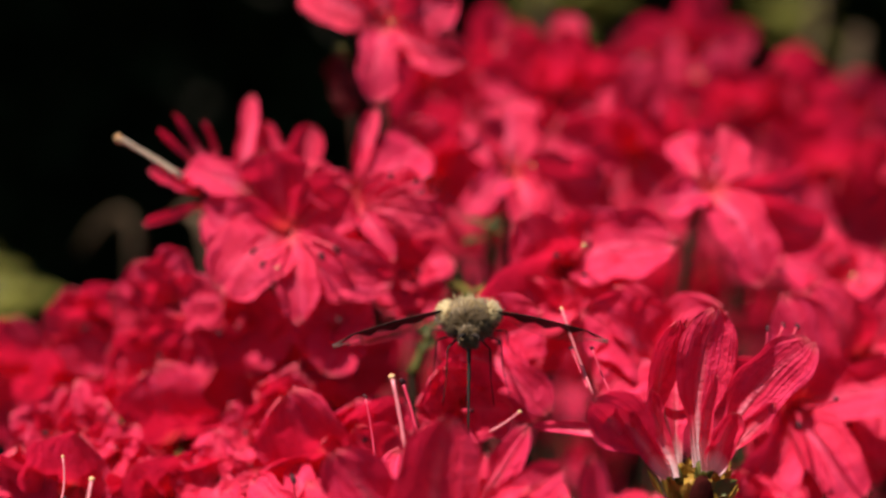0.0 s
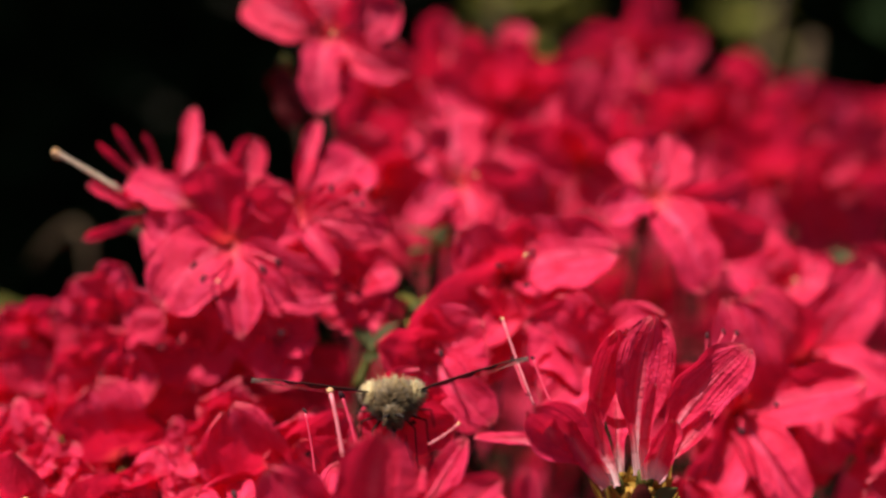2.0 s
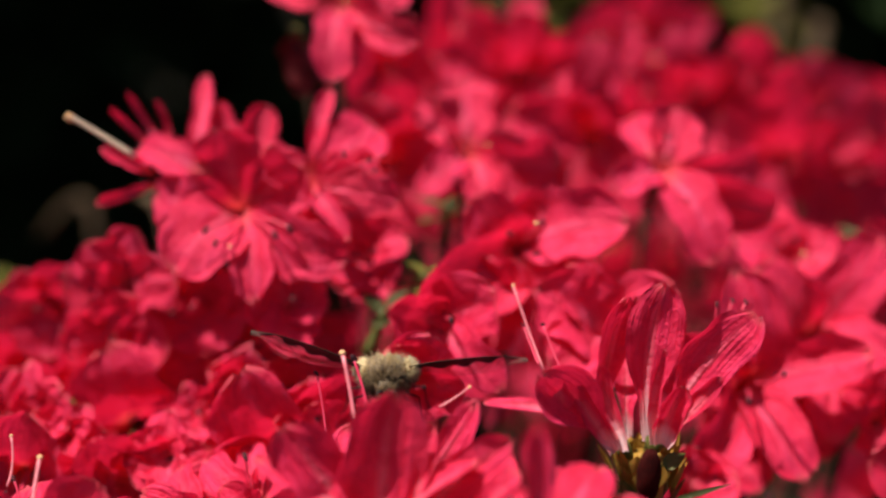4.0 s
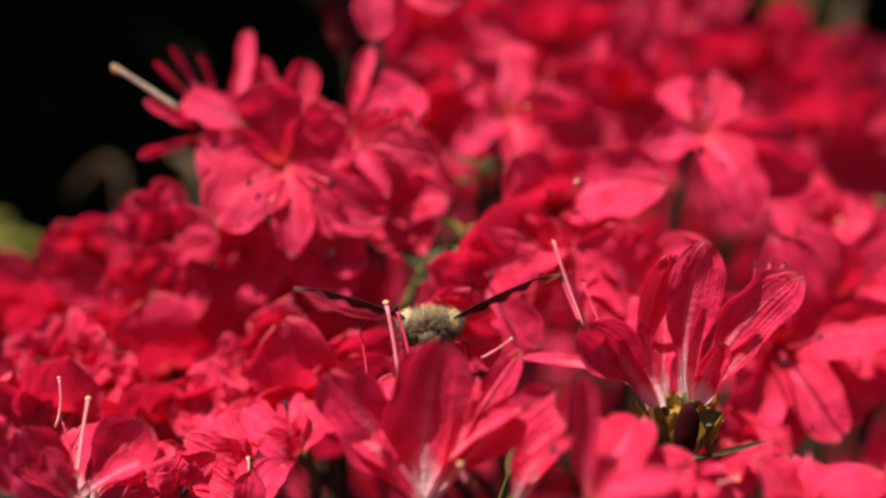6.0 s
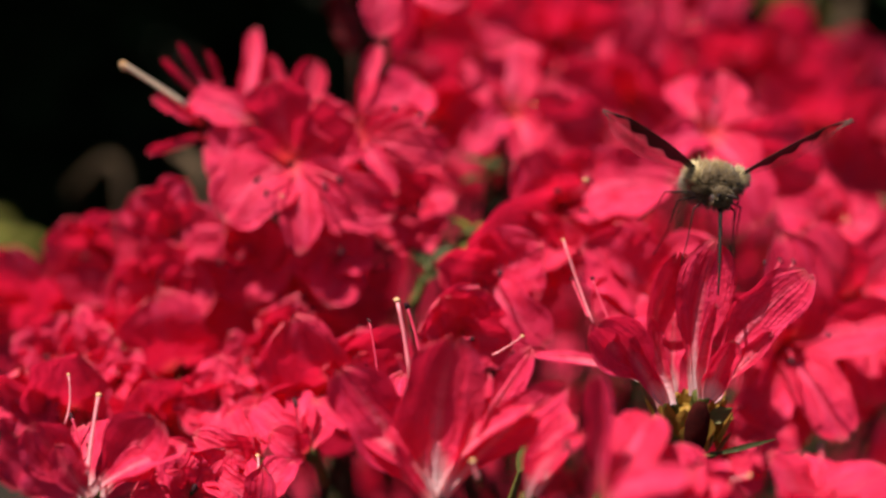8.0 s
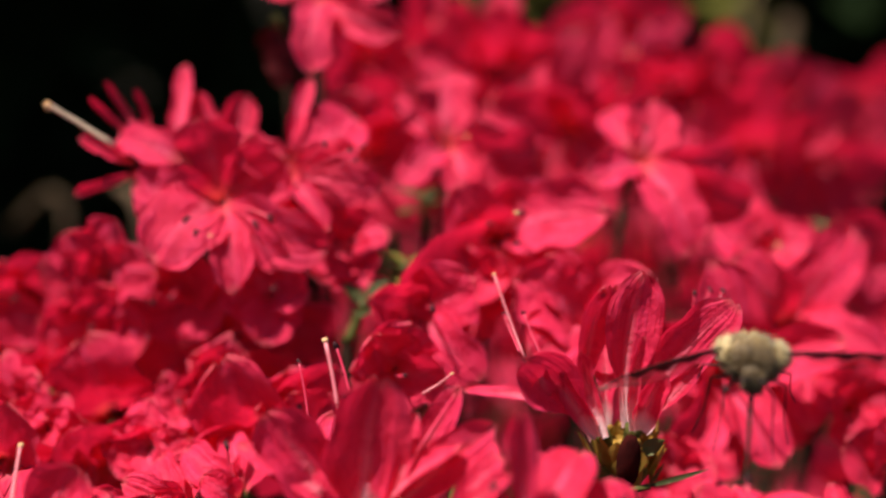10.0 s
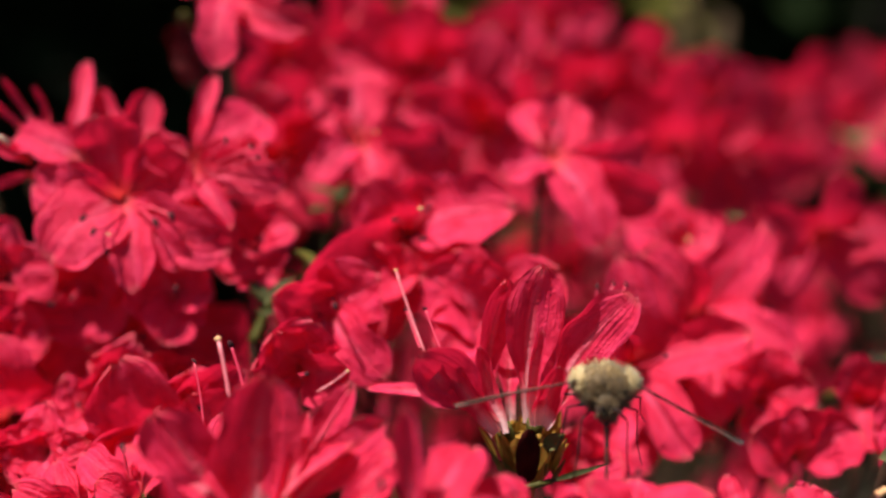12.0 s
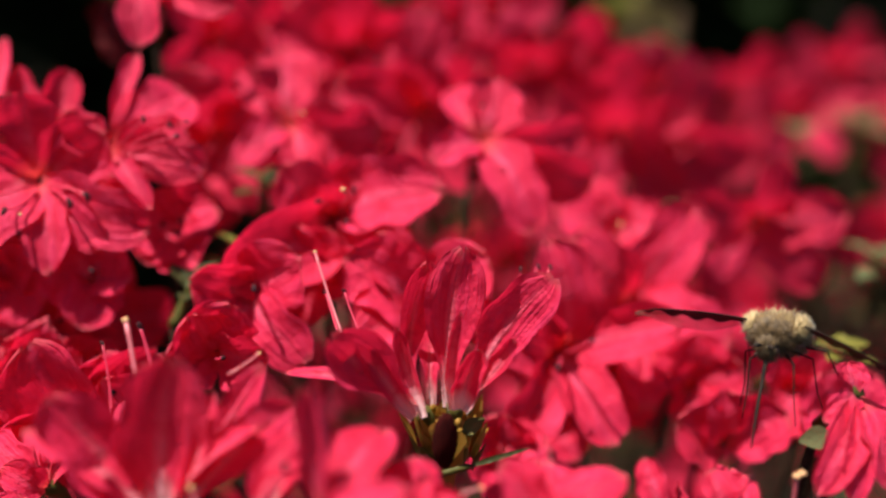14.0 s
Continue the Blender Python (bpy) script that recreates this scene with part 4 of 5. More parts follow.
flower("shaded dark red azalea flower with hanging lobes", 0.0569, 0.0970, 0.8357, -0.13, -0.93, 0.35, seed=90, pistil=False, stamens=0,
       lobes=((159, 55, 10, 8.6, 3.2), (96, 55, 10, 7.8, 3.2), (33, 55, 10, 8.6, 3.2)))
flower("crimson azalea flower by the brown gap", 0.0656, 0.1014, 0.8393, -0.03, -0.90, 0.44, seed=91, pistil=False, stamens=0,
       lobes=((126, 55, 10, 7.8, 2.6), (60, 55, 10, 6.6, 2.6), (333, 58, 10, 6.2, 3), (252, 58, 10, 7.0, 3)))
flower("shaded dark red azalea flower with hanging lobes", 0.0020, 0.0973, 0.8478, -0.01, -0.98, 0.18, seed=92, pistil=False, stamens=1,
       lobes=((177, 55, 10, 6.2, 3), (120, 55, 10, 7.0, 3.2), (69, 55, 10, 7.8, 3.2), (6, 55, 10, 6.6, 3)))
flower("shaded dark red azalea flower with hanging lobes", -0.0060, 0.0966, 0.8401, -0.02, -0.95, 0.32, seed=93, pistil=False, stamens=1,
       lobes=((168, 55, 10, 6.2, 3), (114, 55, 10, 7.8, 3), (69, 55, 10, 7.0, 3), (6, 55, 10, 5.0, 2.6)))
flower("shaded dark red azalea flower with hanging lobes", -0.0121, 0.1094, 0.8504, -0.02, -0.89, 0.46, seed=94, pistil=False, stamens=1,
       lobes=((156, 55, 10, 6.6, 3), (114, 55, 10, 7.0, 3), (51, 55, 10, 6.6, 3), (354, 55, 10, 5.8, 2.6), (264, 58, 10, 6.6, 3)))
flower("shaded dark red azalea flower with hanging lobes", 0.0107, 0.1112, 0.8507, -0.01, -0.97, 0.23, seed=95, pistil=False, stamens=0,
       lobes=((165, 55, 10, 7.4, 3.4), (111, 55, 10, 7.8, 3), (57, 55, 10, 7.8, 3), (0, 55, 10, 7.0, 2.8), (273, 58, 10, 7.0, 3)))
flower("crimson azalea flower with open funnel", 0.0192, 0.0693, 0.8440, -0.02, -0.77, 0.64, spin=20, seed=57, length=0.0065, width=0.0030, spread=60, curl=20, pistil=False, stamens=0)
flower("crimson azalea flower with open funnel", 0.0296, 0.0663, 0.8439, -0.02, 0.06, 1.00, spin=20, seed=34, length=0.0085, width=0.0028, spread=40, curl=20, pistil=False, stamens=1)
flower("crimson azalea flower with open funnel", 0.0391, 0.1053, 0.8427, -0.02, -0.93, 0.37, spin=20, seed=35, length=0.0140, width=0.0032, spread=60, curl=20, pistil=False, stamens=2)
flower("crimson azalea flower with open funnel", 0.0489, 0.1133, 0.8448, -0.02, -0.83, 0.55, spin=50, seed=36, length=0.0140, width=0.0032, spread=60, curl=20, pistil=False, stamens=0)
flower("crimson azalea flower with open funnel", 0.0723, 0.1307, 0.8502, -0.06, -0.97, 0.07, spin=20, seed=43, length=0.0130, width=0.0032, spread=60, curl=20, pistil=False, stamens=1)
flower("crimson azalea flower with open funnel", 0.1220, 0.2524, 0.8449, -0.06, -0.97, 0.09, spin=20, seed=44, length=0.0180, width=0.0032, spread=60, curl=20, pistil=False, stamens=2)
flower("crimson azalea flower with open funnel", 0.1480, 0.2607, 0.8481, -0.06, -0.97, 0.11, spin=20, seed=45, length=0.0180, width=0.0032, spread=60, curl=20, pistil=False, stamens=0)
flower("crimson azalea flower with open funnel", 0.1250, 0.2295, 0.8427, -0.06, -0.97, 0.13, spin=20, seed=46, length=0.0180, width=0.0032, spread=60, curl=20, pistil=False, stamens=1)
flower("crimson azalea flower with open funnel", 0.0181, 0.1591, 0.8671, 0.00, -0.97, 0.15, spin=20, seed=47, length=0.0150, width=0.0032, spread=60, curl=20, pistil=False, stamens=2)
flower("crimson azalea flower with open funnel", 0.0472, 0.2069, 0.8657, 0.00, -0.97, 0.17, spin=20, seed=48, length=0.0160, width=0.0032, spread=60, curl=20, pistil=False, stamens=0)
flower("crimson azalea flower with open funnel", 0.0506, 0.1673, 0.8603, 0.00, -0.97, 0.05, spin=20, seed=49, length=0.0150, width=0.0032, spread=60, curl=20, pistil=False, stamens=1)
flower("crimson azalea flower with open funnel", 0.0603, 0.1602, 0.8556, 0.00, -0.97, 0.07, spin=20, seed=50, length=0.0150, width=0.0032, spread=60, curl=20, pistil=False, stamens=2)
flower("crimson azalea flower with open funnel", 0.0272, 0.1465, 0.8616, 0.00, -0.97, 0.09, spin=20, seed=51, length=0.0150, width=0.0032, spread=60, curl=20, pistil=False, stamens=0)
flower("crimson azalea flower with open funnel", 0.0079, 0.1744, 0.8652, 0.00, -0.97, 0.11, spin=20, seed=52, length=0.0150, width=0.0032, spread=60, curl=20, pistil=False, stamens=1)
flower("shaded red azalea flower beneath the tall cluster", -0.0239, 0.1153, 0.8489, -0.01, -0.99, 0.13, seed=101, pistil=False, stamens=2,
       lobes=((171, 58, 10, 7.4, 3.6), (117, 58, 20, 7.4, 3.6), (57, 58, 20, 8.6, 3.6), (0, 58, 10, 8.2, 3.6), (276, 62, 10, 7.0, 3.6)))
flower("soft red azalea flower on the crest of the bush", -0.0422, 0.1192, 0.8469, -0.11, -0.99, 0.13, seed=102, pistil=False, stamens=1,
       lobes=((171, 58, 10, 7.4, 3.4), (117, 58, 20, 7.0, 3.4), (51, 58, 20, 9.4, 3.4), (6, 58, 10, 9.0, 3.4), (267, 62, 10, 7.0, 3.4)))
flower("soft red azalea flower on the crest of the bush", -0.0331, 0.1142, 0.8456, -0.01, -0.99, 0.13, seed=103, pistil=False, stamens=1,
       lobes=((171, 58, 10, 7.4, 3.4), (120, 58, 20, 7.0, 3.4), (57, 58, 20, 7.8, 3.4), (3, 58, 10, 8.6, 3.4)))
flower("shaded dark red azalea flower by the brown gap", 0.0679, 0.0947, 0.8395, -0.13, -0.89, 0.44, seed=104, pistil=False, stamens=1,
       lobes=((165, 56, 10, 6.2, 3.4), (105, 56, 10, 6.6, 3.4), (48, 56, 10, 7.4, 3.4), (345, 56, 10, 6.6, 3.4), (270, 60, 10, 6.2, 3.4)))
flower("red azalea flower wedged between its neighbours", -0.0128, 0.1175, 0.8551, -0.02, -0.77, 0.64, seed=105, pistil=False, stamens=1,
       lobes=((132, 56, 10, 5.8, 3.4), (75, 56, 20, 5.4, 3.4), (3, 56, 10, 6.2, 3.4), (288, 60, 10, 6.2, 3.4)))


flower("small crumpled crimson azalea flower with pale rims", -0.0373, 0.1027, 0.8411, -0.30, -0.72, 0.38, spin=41, seed=160, length=0.0063, width=0.0025, spread=50, curl=22, stamens=0, frill=2.2, pistil=False)
flower("small crumpled crimson azalea flower with pale rims", -0.0433, 0.1035, 0.8399, -0.06, -0.74, 0.36, spin=8, seed=161, length=0.0058, width=0.0023, spread=56, curl=25, stamens=1, frill=2.2, pistil=False)
flower("small crumpled crimson azalea flower with pale rims", -0.0351, 0.0989, 0.8397, -0.09, -0.59, 0.36, spin=68, seed=162, length=0.0052, width=0.0021, spread=54, curl=29, stamens=0, frill=2.2, pistil=False)
flower("small crumpled crimson azalea flower with pale rims", -0.0177, 0.1059, 0.8425, 0.07, -0.70, 0.14, spin=70, seed=163, length=0.0068, width=0.0027, spread=54, curl=19, stamens=1, frill=2.2, pistil=False)
flower("small crumpled crimson azalea flower with pale rims", -0.0137, 0.1072, 0.8408, 0.19, -0.60, 0.28, spin=55, seed=164, length=0.0058, width=0.0023, spread=48, curl=31, stamens=0, frill=2.2, pistil=False)
flower("small crumpled crimson azalea flower with pale rims", -0.0202, 0.1021, 0.8409, -0.13, -0.77, 0.34, spin=67, seed=165, length=0.0052, width=0.0021, spread=52, curl=28, stamens=1, frill=2.2, pistil=False)
flower("small crumpled crimson azalea flower with pale rims", -0.0234, 0.0952, 0.8395, -0.17, -0.54, 0.36, spin=15, seed=166, length=0.0052, width=0.0021, spread=66, curl=29, stamens=0, frill=2.2, pistil=False)
flower("small crumpled crimson azalea flower with pale rims", -0.0094, 0.0972, 0.8429, 0.17, -0.70, 0.31, spin=28, seed=169, length=0.0052, width=0.0021, spread=61, curl=15, stamens=1, frill=2.2, pistil=False)
flower("small crumpled crimson azalea flower with pale rims", -0.0239, 0.0817, 0.8376, 0.16, -0.74, 0.43, spin=44, seed=171, length=0.0058, width=0.0023, spread=61, curl=39, stamens=1, frill=2.2, pistil=False)
flower("small crumpled crimson azalea flower with pale rims", -0.0445, 0.0967, 0.8388, 0.12, -0.52, 0.16, spin=26, seed=172, length=0.0052, width=0.0021, spread=49, curl=15, stamens=0, frill=2.2, pistil=False)
flower("shaded dark red azalea flower low on the bush", -0.0531, 0.1261, 0.8366, 0.06, -0.91, -0.22, spin=21, seed=190, length=0.0115, width=0.0045, spread=85, curl=7, stamens=1, pistil=False, frill=0.6)
flower("shaded dark red azalea flower low on the bush", -0.0374, 0.1220, 0.8411, 0.06, -0.95, -0.07, spin=3, seed=191, length=0.0120, width=0.0041, spread=81, curl=6, stamens=1, pistil=False, frill=0.6)
flower("shaded dark red azalea flower low on the bush", -0.0297, 0.1158, 0.8394, 0.20, -0.95, -0.11, spin=14, seed=192, length=0.0115, width=0.0039, spread=79, curl=5, stamens=1, pistil=False, frill=0.6)
flower("shaded dark red azalea flower low on the bush", -0.0460, 0.1235, 0.8387, 0.23, -0.96, -0.25, spin=37, seed=193, length=0.0106, width=0.0044, spread=78, curl=3, stamens=1, pistil=False, frill=0.6)
flower("shaded dark red azalea flower low on the bush", -0.0310, 0.1084, 0.8370, 0.27, -0.96, -0.16, spin=25, seed=194, length=0.0114, width=0.0039, spread=80, curl=9, stamens=1, pistil=False, frill=0.6)
flower("shaded dark red azalea flower low on the bush", -0.0178, 0.1175, 0.8449, 0.17, -0.93, -0.01, spin=60, seed=195, length=0.0122, width=0.0045, spread=83, curl=2, stamens=1, pistil=False, frill=0.6)
flower("shaded dark red azalea flower low on the bush", -0.0120, 0.0996, 0.8405, 0.14, -0.97, -0.18, spin=41, seed=196, length=0.0110, width=0.0043, spread=80, curl=1, stamens=1, pistil=False, frill=0.6)
flower("shaded dark red azalea flower low on the bush", -0.0374, 0.1154, 0.8379, 0.13, -0.96, -0.07, spin=6, seed=197, length=0.0105, width=0.0042, spread=78, curl=6, stamens=1, pistil=False, frill=0.6)
flower("shaded dark red azalea flower low on the bush", -0.0397, 0.0980, 0.8370, 0.10, -0.98, -0.02, spin=17, seed=198, length=0.0104, width=0.0040, spread=78, curl=2, stamens=1, pistil=False, frill=0.6)
flower("shaded dark red azalea flower low on the bush", -0.0251, 0.1185, 0.8412, 0.16, -0.91, -0.22, spin=29, seed=199, length=0.0120, width=0.0045, spread=85, curl=1, stamens=1, pistil=False, frill=0.6)
flower("shaded dark red azalea flower low on the bush", -0.0290, 0.0995, 0.8362, 0.16, -0.91, -0.24, spin=42, seed=200, length=0.0105, width=0.0044, spread=85, curl=5, stamens=1, pistil=False, frill=0.6)
flower("shaded crimson azalea flower farther back", -0.0033, 0.1634, 0.8678, 0.34, -0.95, 0.15, spin=62, seed=220, length=0.0113, width=0.0034, spread=64, curl=13, stamens=2, pistil=False)
flower("shaded crimson azalea flower farther back", 0.0011, 0.1504, 0.8623, -0.05, -0.93, -0.09, spin=18, seed=221, length=0.0115, width=0.0034, spread=59, curl=5, stamens=2, pistil=False)
flower("shaded crimson azalea flower farther back", -0.0014, 0.1416, 0.8586, 0.09, -0.96, 0.07, spin=43, seed=222, length=0.0133, width=0.0040, spread=71, curl=27, stamens=2, pistil=False)
flower("shaded crimson azalea flower farther back", 0.0037, 0.1725, 0.8640, 0.07, -0.96, -0.19, spin=13, seed=223, length=0.0106, width=0.0032, spread=64, curl=11, stamens=2, pistil=False)
flower("shaded crimson azalea flower farther back", 0.0096, 0.1789, 0.8673, 0.10, -0.91, -0.10, spin=9, seed=224, length=0.0125, width=0.0037, spread=63, curl=2, stamens=2, pistil=False)
flower("shaded crimson azalea flower farther back", 0.0173, 0.1683, 0.8682, 0.11, -0.89, 0.19, spin=3, seed=225, length=0.0115, width=0.0034, spread=78, curl=21, stamens=2, pistil=False)
flower("shaded crimson azalea flower farther back", 0.0231, 0.1615, 0.8650, -0.05, -0.94, 0.03, spin=53, seed=226, length=0.0140, width=0.0042, spread=62, curl=13, stamens=2, pistil=False)
flower("shaded crimson azalea flower farther back", 0.0350, 0.1880, 0.8651, 0.10, -0.92, 0.05, spin=50, seed=227, length=0.0111, width=0.0033, spread=61, curl=18, stamens=2, pistil=False)
flower("shaded crimson azalea flower farther back", 0.0319, 0.1545, 0.8614, 0.17, -0.93, -0.14, spin=18, seed=228, length=0.0104, width=0.0031, spread=56, curl=11, stamens=2, pistil=False)
flower("shaded crimson azalea flower farther back", 0.0450, 0.1657, 0.8636, 0.12, -0.99, 0.12, spin=22, seed=229, length=0.0116, width=0.0035, spread=62, curl=26, stamens=2, pistil=False)
flower("shaded crimson azalea flower farther back", 0.0587, 0.1860, 0.8618, 0.20, -0.92, -0.10, spin=10, seed=230, length=0.0124, width=0.0037, spread=59, curl=10, stamens=2, pistil=False)
flower("shaded crimson azalea flower farther back", 0.0760, 0.1936, 0.8551, 0.12, -0.85, 0.13, spin=22, seed=231, length=0.0107, width=0.0032, spread=62, curl=23, stamens=2, pistil=False)
flower("shaded crimson azalea flower farther back", 0.0690, 0.1608, 0.8530, 0.18, -0.96, 0.00, spin=11, seed=232, length=0.0139, width=0.0042, spread=65, curl=26, stamens=2, pistil=False)


# ---- shoots, leaves, bud scales and dead stems ----
def leafy_shoot(label, p0, p1, leaves, length, width, material, seed, thick=0.0006):
    """A thin stem with leaves of its own along its upper part."""
    rng = random.Random(seed)
    thing = new("leafy_shoot")
    p0, p1 = Vector(p0), Vector(p1)
    path = bend(p0, p1, Vector((rng.uniform(-1, 1), rng.uniform(-1, 1), 0)) * 0.08 * (p1 - p0).length, 6)
    part("stem", mesh_of("stem", *tube_data(path, [thick * (1.2 - 0.1 * k) for k in range(7)], 6), SEPAL), thing)
    for k in range(leaves):
        u = 1 - 0.55 * k / max(1, leaves)
        at = p0.lerp(p1, u)
        a = k * 2.4 + rng.uniform(-0.4, 0.4)
        way = Vector((math.cos(a), math.sin(a), rng.uniform(0.1, 0.9)))
        m = Matrix.Translation(at) @ way.to_track_quat("Y", "Z").to_matrix().to_4x4()
        part("leaf", mesh_of("leaf", *leaf_data(length * rng.uniform(0.75, 1.1), width * rng.uniform(0.85, 1.1), 0.3, rng.uniform(0.1, 0.4)), material), thing, m=m)
    FEET.append(p0)
    return tagged(thing, label, "shoot")


def single_leaf(label, x, y, z, ax, ay, az, length, width, material, spin=0.0, droop=0.2):
    """One leaf on a short stalk that runs back into the bush."""
    thing = new("leaf")
    way = Vector((ax, ay, az)).normalized()
    part("blade", mesh_of("blade", *leaf_data(length, width, 0.25, droop), material), thing)
    part("leaf_stalk", mesh_of("leaf_stalk", *tube_data([(0, 0.0004, 0), (0, -0.003, -0.001), (0, -0.005, -0.005)], [0.0003, 0.00035, 0.0004], 5), SEPAL), thing)
    thing.matrix_basis = Matrix.Translation((x, y, z)) @ way.to_track_quat("Y", "Z").to_matrix().to_4x4() @ pose(0, 0, 0, 0, spin, 0)
    FEET.append(thing.matrix_basis @ Vector((0, -0.005, -0.005)))
    return tagged(thing, label, "leaf")


def bud_scales(x, y, z):
    """The cup of amber scales from which the sharp pair of flowers grows, with a dark husk in its middle."""
    rng = random.Random(9)
    thing = new("bud_cup")
    part("cup", mesh_of("cup", *tube_data([(0, 0, -0.008), (0, 0, -0.0055), (0, 0, -0.003), (0, 0, -0.001)], [0.0009, 0.0012, 0.0021, 0.0018], 9), SCALE), thing)
    for k in range(34):
        a = 2.4 * k
        tall = rng.uniform(0.0032, 0.0050)
        way = Vector((math.cos(a), math.sin(a), rng.uniform(1.4, 3.2)))
        q = 0.0014 + 0.0014 * (k % 3) / 2
        m = Matrix.Translation((q * math.cos(a), q * math.sin(a), -0.0052 + 0.0018 * ((k * 7) % 5) / 4)) @ way.to_track_quat("Y", "Z").to_matrix().to_4x4()
        part("scale", mesh_of("scale", *leaf_data(tall, rng.uniform(0.0016, 0.0026), 0.5, -0.15, 8), SCALE if k % 5 else SEPAL), thing, m=m)
    part("husk", mesh_of("husk", *ball_data((0.00115, 0.0009, 0.0028), 9, 12, 0.02, 3), HUSK), thing, "dark maroon husk", Matrix.Translation((-0.0010, -0.0056, 0.0006)))
    for k in range(5):
        a = rng.uniform(0, 6.3)
        m = Matrix.Translation((0.0018 * math.cos(a), 0.0018 * math.sin(a), 0.0)) @ pose(0, 0, 0, rng.uniform(-40, 40), rng.uniform(-40, 40), 0)
        part("fleck", mesh_of("fleck", *ball_data((0.0004, 0.0003, 0.0006), 5, 6, 0.15, k), SCALE), thing, m=m)
    thing.matrix_basis = Matrix.Translation((x, y, z))
    FEET.append(Vector((x, y, z - 0.008)))
    tagged(thing, "cup of green and amber bud scales with dark husk", "bud")


def dead_stem(p0, p1, sag, thick):
    """A bare grey-brown stem with a knot or two; its foot runs on down to the ground."""
    rng = random.Random(int(1000 * abs(p0[0])) + 3)
    thing = new("dead_stem")
    path = bend(p0, p1, sag, 10)
    path = [Vector((p0[0] + 0.03, p0[1] + 0.02, -0.02)), Vector((p0[0] + 0.02, p0[1] + 0.01, p0[2] * 0.6))] + path
    part("stem", mesh_of("stem", *tube_data(path, [thick * (1.35 - 0.05 * k) * rng.uniform(0.92, 1.1) for k in range(len(path))], 8), DRY), thing)
    tagged(thing, "bare dry grey-brown stem behind the flowers", "stem")


bud_scales(0.0239, 0.0850, 0.8465)
single_leaf("narrow green leaf below the amber bud scales", 0.0251, 0.0808, 0.8434, 0.9560, -0.0030, 0.2932, 0.0062, 0.00055, LEAF, 60, 0.12)
single_leaf("small pointed green leaf by the amber bud scales", 0.0250, 0.0828, 0.8458, 0.7851, -0.0247, 0.6189, 0.0025, 0.0016, SEPAL, 40, 0.1)
leafy_shoot("pale green leafy shoot between the flowers", (0.0002, 0.1115, 0.8480), (0.0036, 0.1117, 0.8541), 5, 0.0034, 0.0018, OLIVE, 4)
leafy_shoot("olive green shoot in the dark gap", (-0.0034, 0.1047, 0.8470), (-0.0015, 0.1065, 0.8515), 4, 0.0036, 0.0020, LEAF, 5)
leafy_shoot("olive green leafy shoot between the flowers", (0.0056, 0.1213, 0.8539), (0.0056, 0.1231, 0.8586), 5, 0.0048, 0.0022, LEAF, 6)
single_leaf("glossy green leaf among the petals", 0.0067, 0.0770, 0.8433, 0.4449, 0.4238, 0.7889, 0.0048, 0.0022, SEPAL, 10, 0.15)
single_leaf("glossy green leaf with a rolled rim", 0.0079, 0.0780, 0.8423, 0.51, 0.21, 0.83, 0.0044, 0.0018, LEAF, -20, 0.15)
single_leaf("round bright green leaf tipped with yellow", 0.0576, 0.0767, 0.8480, -0.98, -0.20, -0.02, 0.0034, 0.0022, FRESH, -50, 0.05)
leafy_shoot("olive green leaf tuft in the brown gap", (0.0691, 0.0952, 0.8441), (0.0688, 0.0963, 0.8470), 6, 0.0036, 0.0024, OLIVE, 7)
leafy_shoot("green leaf tuft over the far flowers", (0.0492, 0.1874, 0.8593), (0.0492, 0.1888, 0.8631), 5, 0.0060, 0.0032, FRESH, 8)
leafy_shoot("green leaf tuft among far flowers", (0.0651, 0.1355, 0.8465), (0.0651, 0.1362, 0.8484), 4, 0.0045, 0.0024, FRESH, 9)
leafy_shoot("yellow-green leaf tuft among far flowers", (0.1201, 0.1900, 0.8400), (0.1213, 0.1934, 0.8496), 7, 0.0080, 0.0040, FRESH, 10)
leafy_shoot("yellow-green shoot tip among far flowers", (0.1000, 0.1742, 0.8478), (0.1001, 0.1754, 0.8511), 4, 0.0050, 0.0028, FRESH, 11)
leafy_shoot("green leaf tuft by the dark brown gap", (0.0866, 0.1203, 0.8429), (0.0868, 0.1222, 0.8479), 5, 0.0050, 0.0028, FRESH, 12)
dead_stem((-0.0769, 0.2410, 0.8020), (-0.0921, 0.2495, 0.8092), (0.006, 0, 0.014), 0.0010)
dead_stem((-0.0448, 0.1882, 0.8332), (-0.0512, 0.1953, 0.8372), (0.001, 0, 0.001), 0.0012)
dead_stem((0.1446, 0.4181, 0.8207), (0.1514, 0.4305, 0.8549), (0.002, 0, 0.001), 0.0026)
dead_stem((0.1207, 0.3146, 0.8278), (0.1271, 0.3233, 0.8531), (0.002, 0, 0.001), 0.0029)
dead_stem((0.0352, 0.3874, 0.8534), (0.0321, 0.3923, 0.8669), (0.002, 0, 0.001), 0.0016)
leafy_shoot("olive leafy plant in the sun behind the bush", (0.0585, 0.5023, 0.8183), (0.0580, 0.5199, 0.8374), 16, 0.036, 0.018, OLIVE, 13, 0.002)
leafy_shoot("olive leafy plant in the sun behind the bush", (0.1868, 0.5595, 0.7999), (0.1883, 0.5790, 0.8242), 12, 0.030, 0.014, OLIVE, 14, 0.002)
leafy_shoot("bright green leafy plant beside the bush", (-0.1338, 0.2709, 0.7670), (-0.1322, 0.2770, 0.7838), 9, 0.022, 0.010, OLIVE, 15, 0.0015)
leafy_shoot("bright green leafy plant beside the bush", (-0.1484, 0.2799, 0.7626), (-0.1467, 0.2879, 0.7847), 9, 0.022, 0.010, OLIVE, 16, 0.0015)


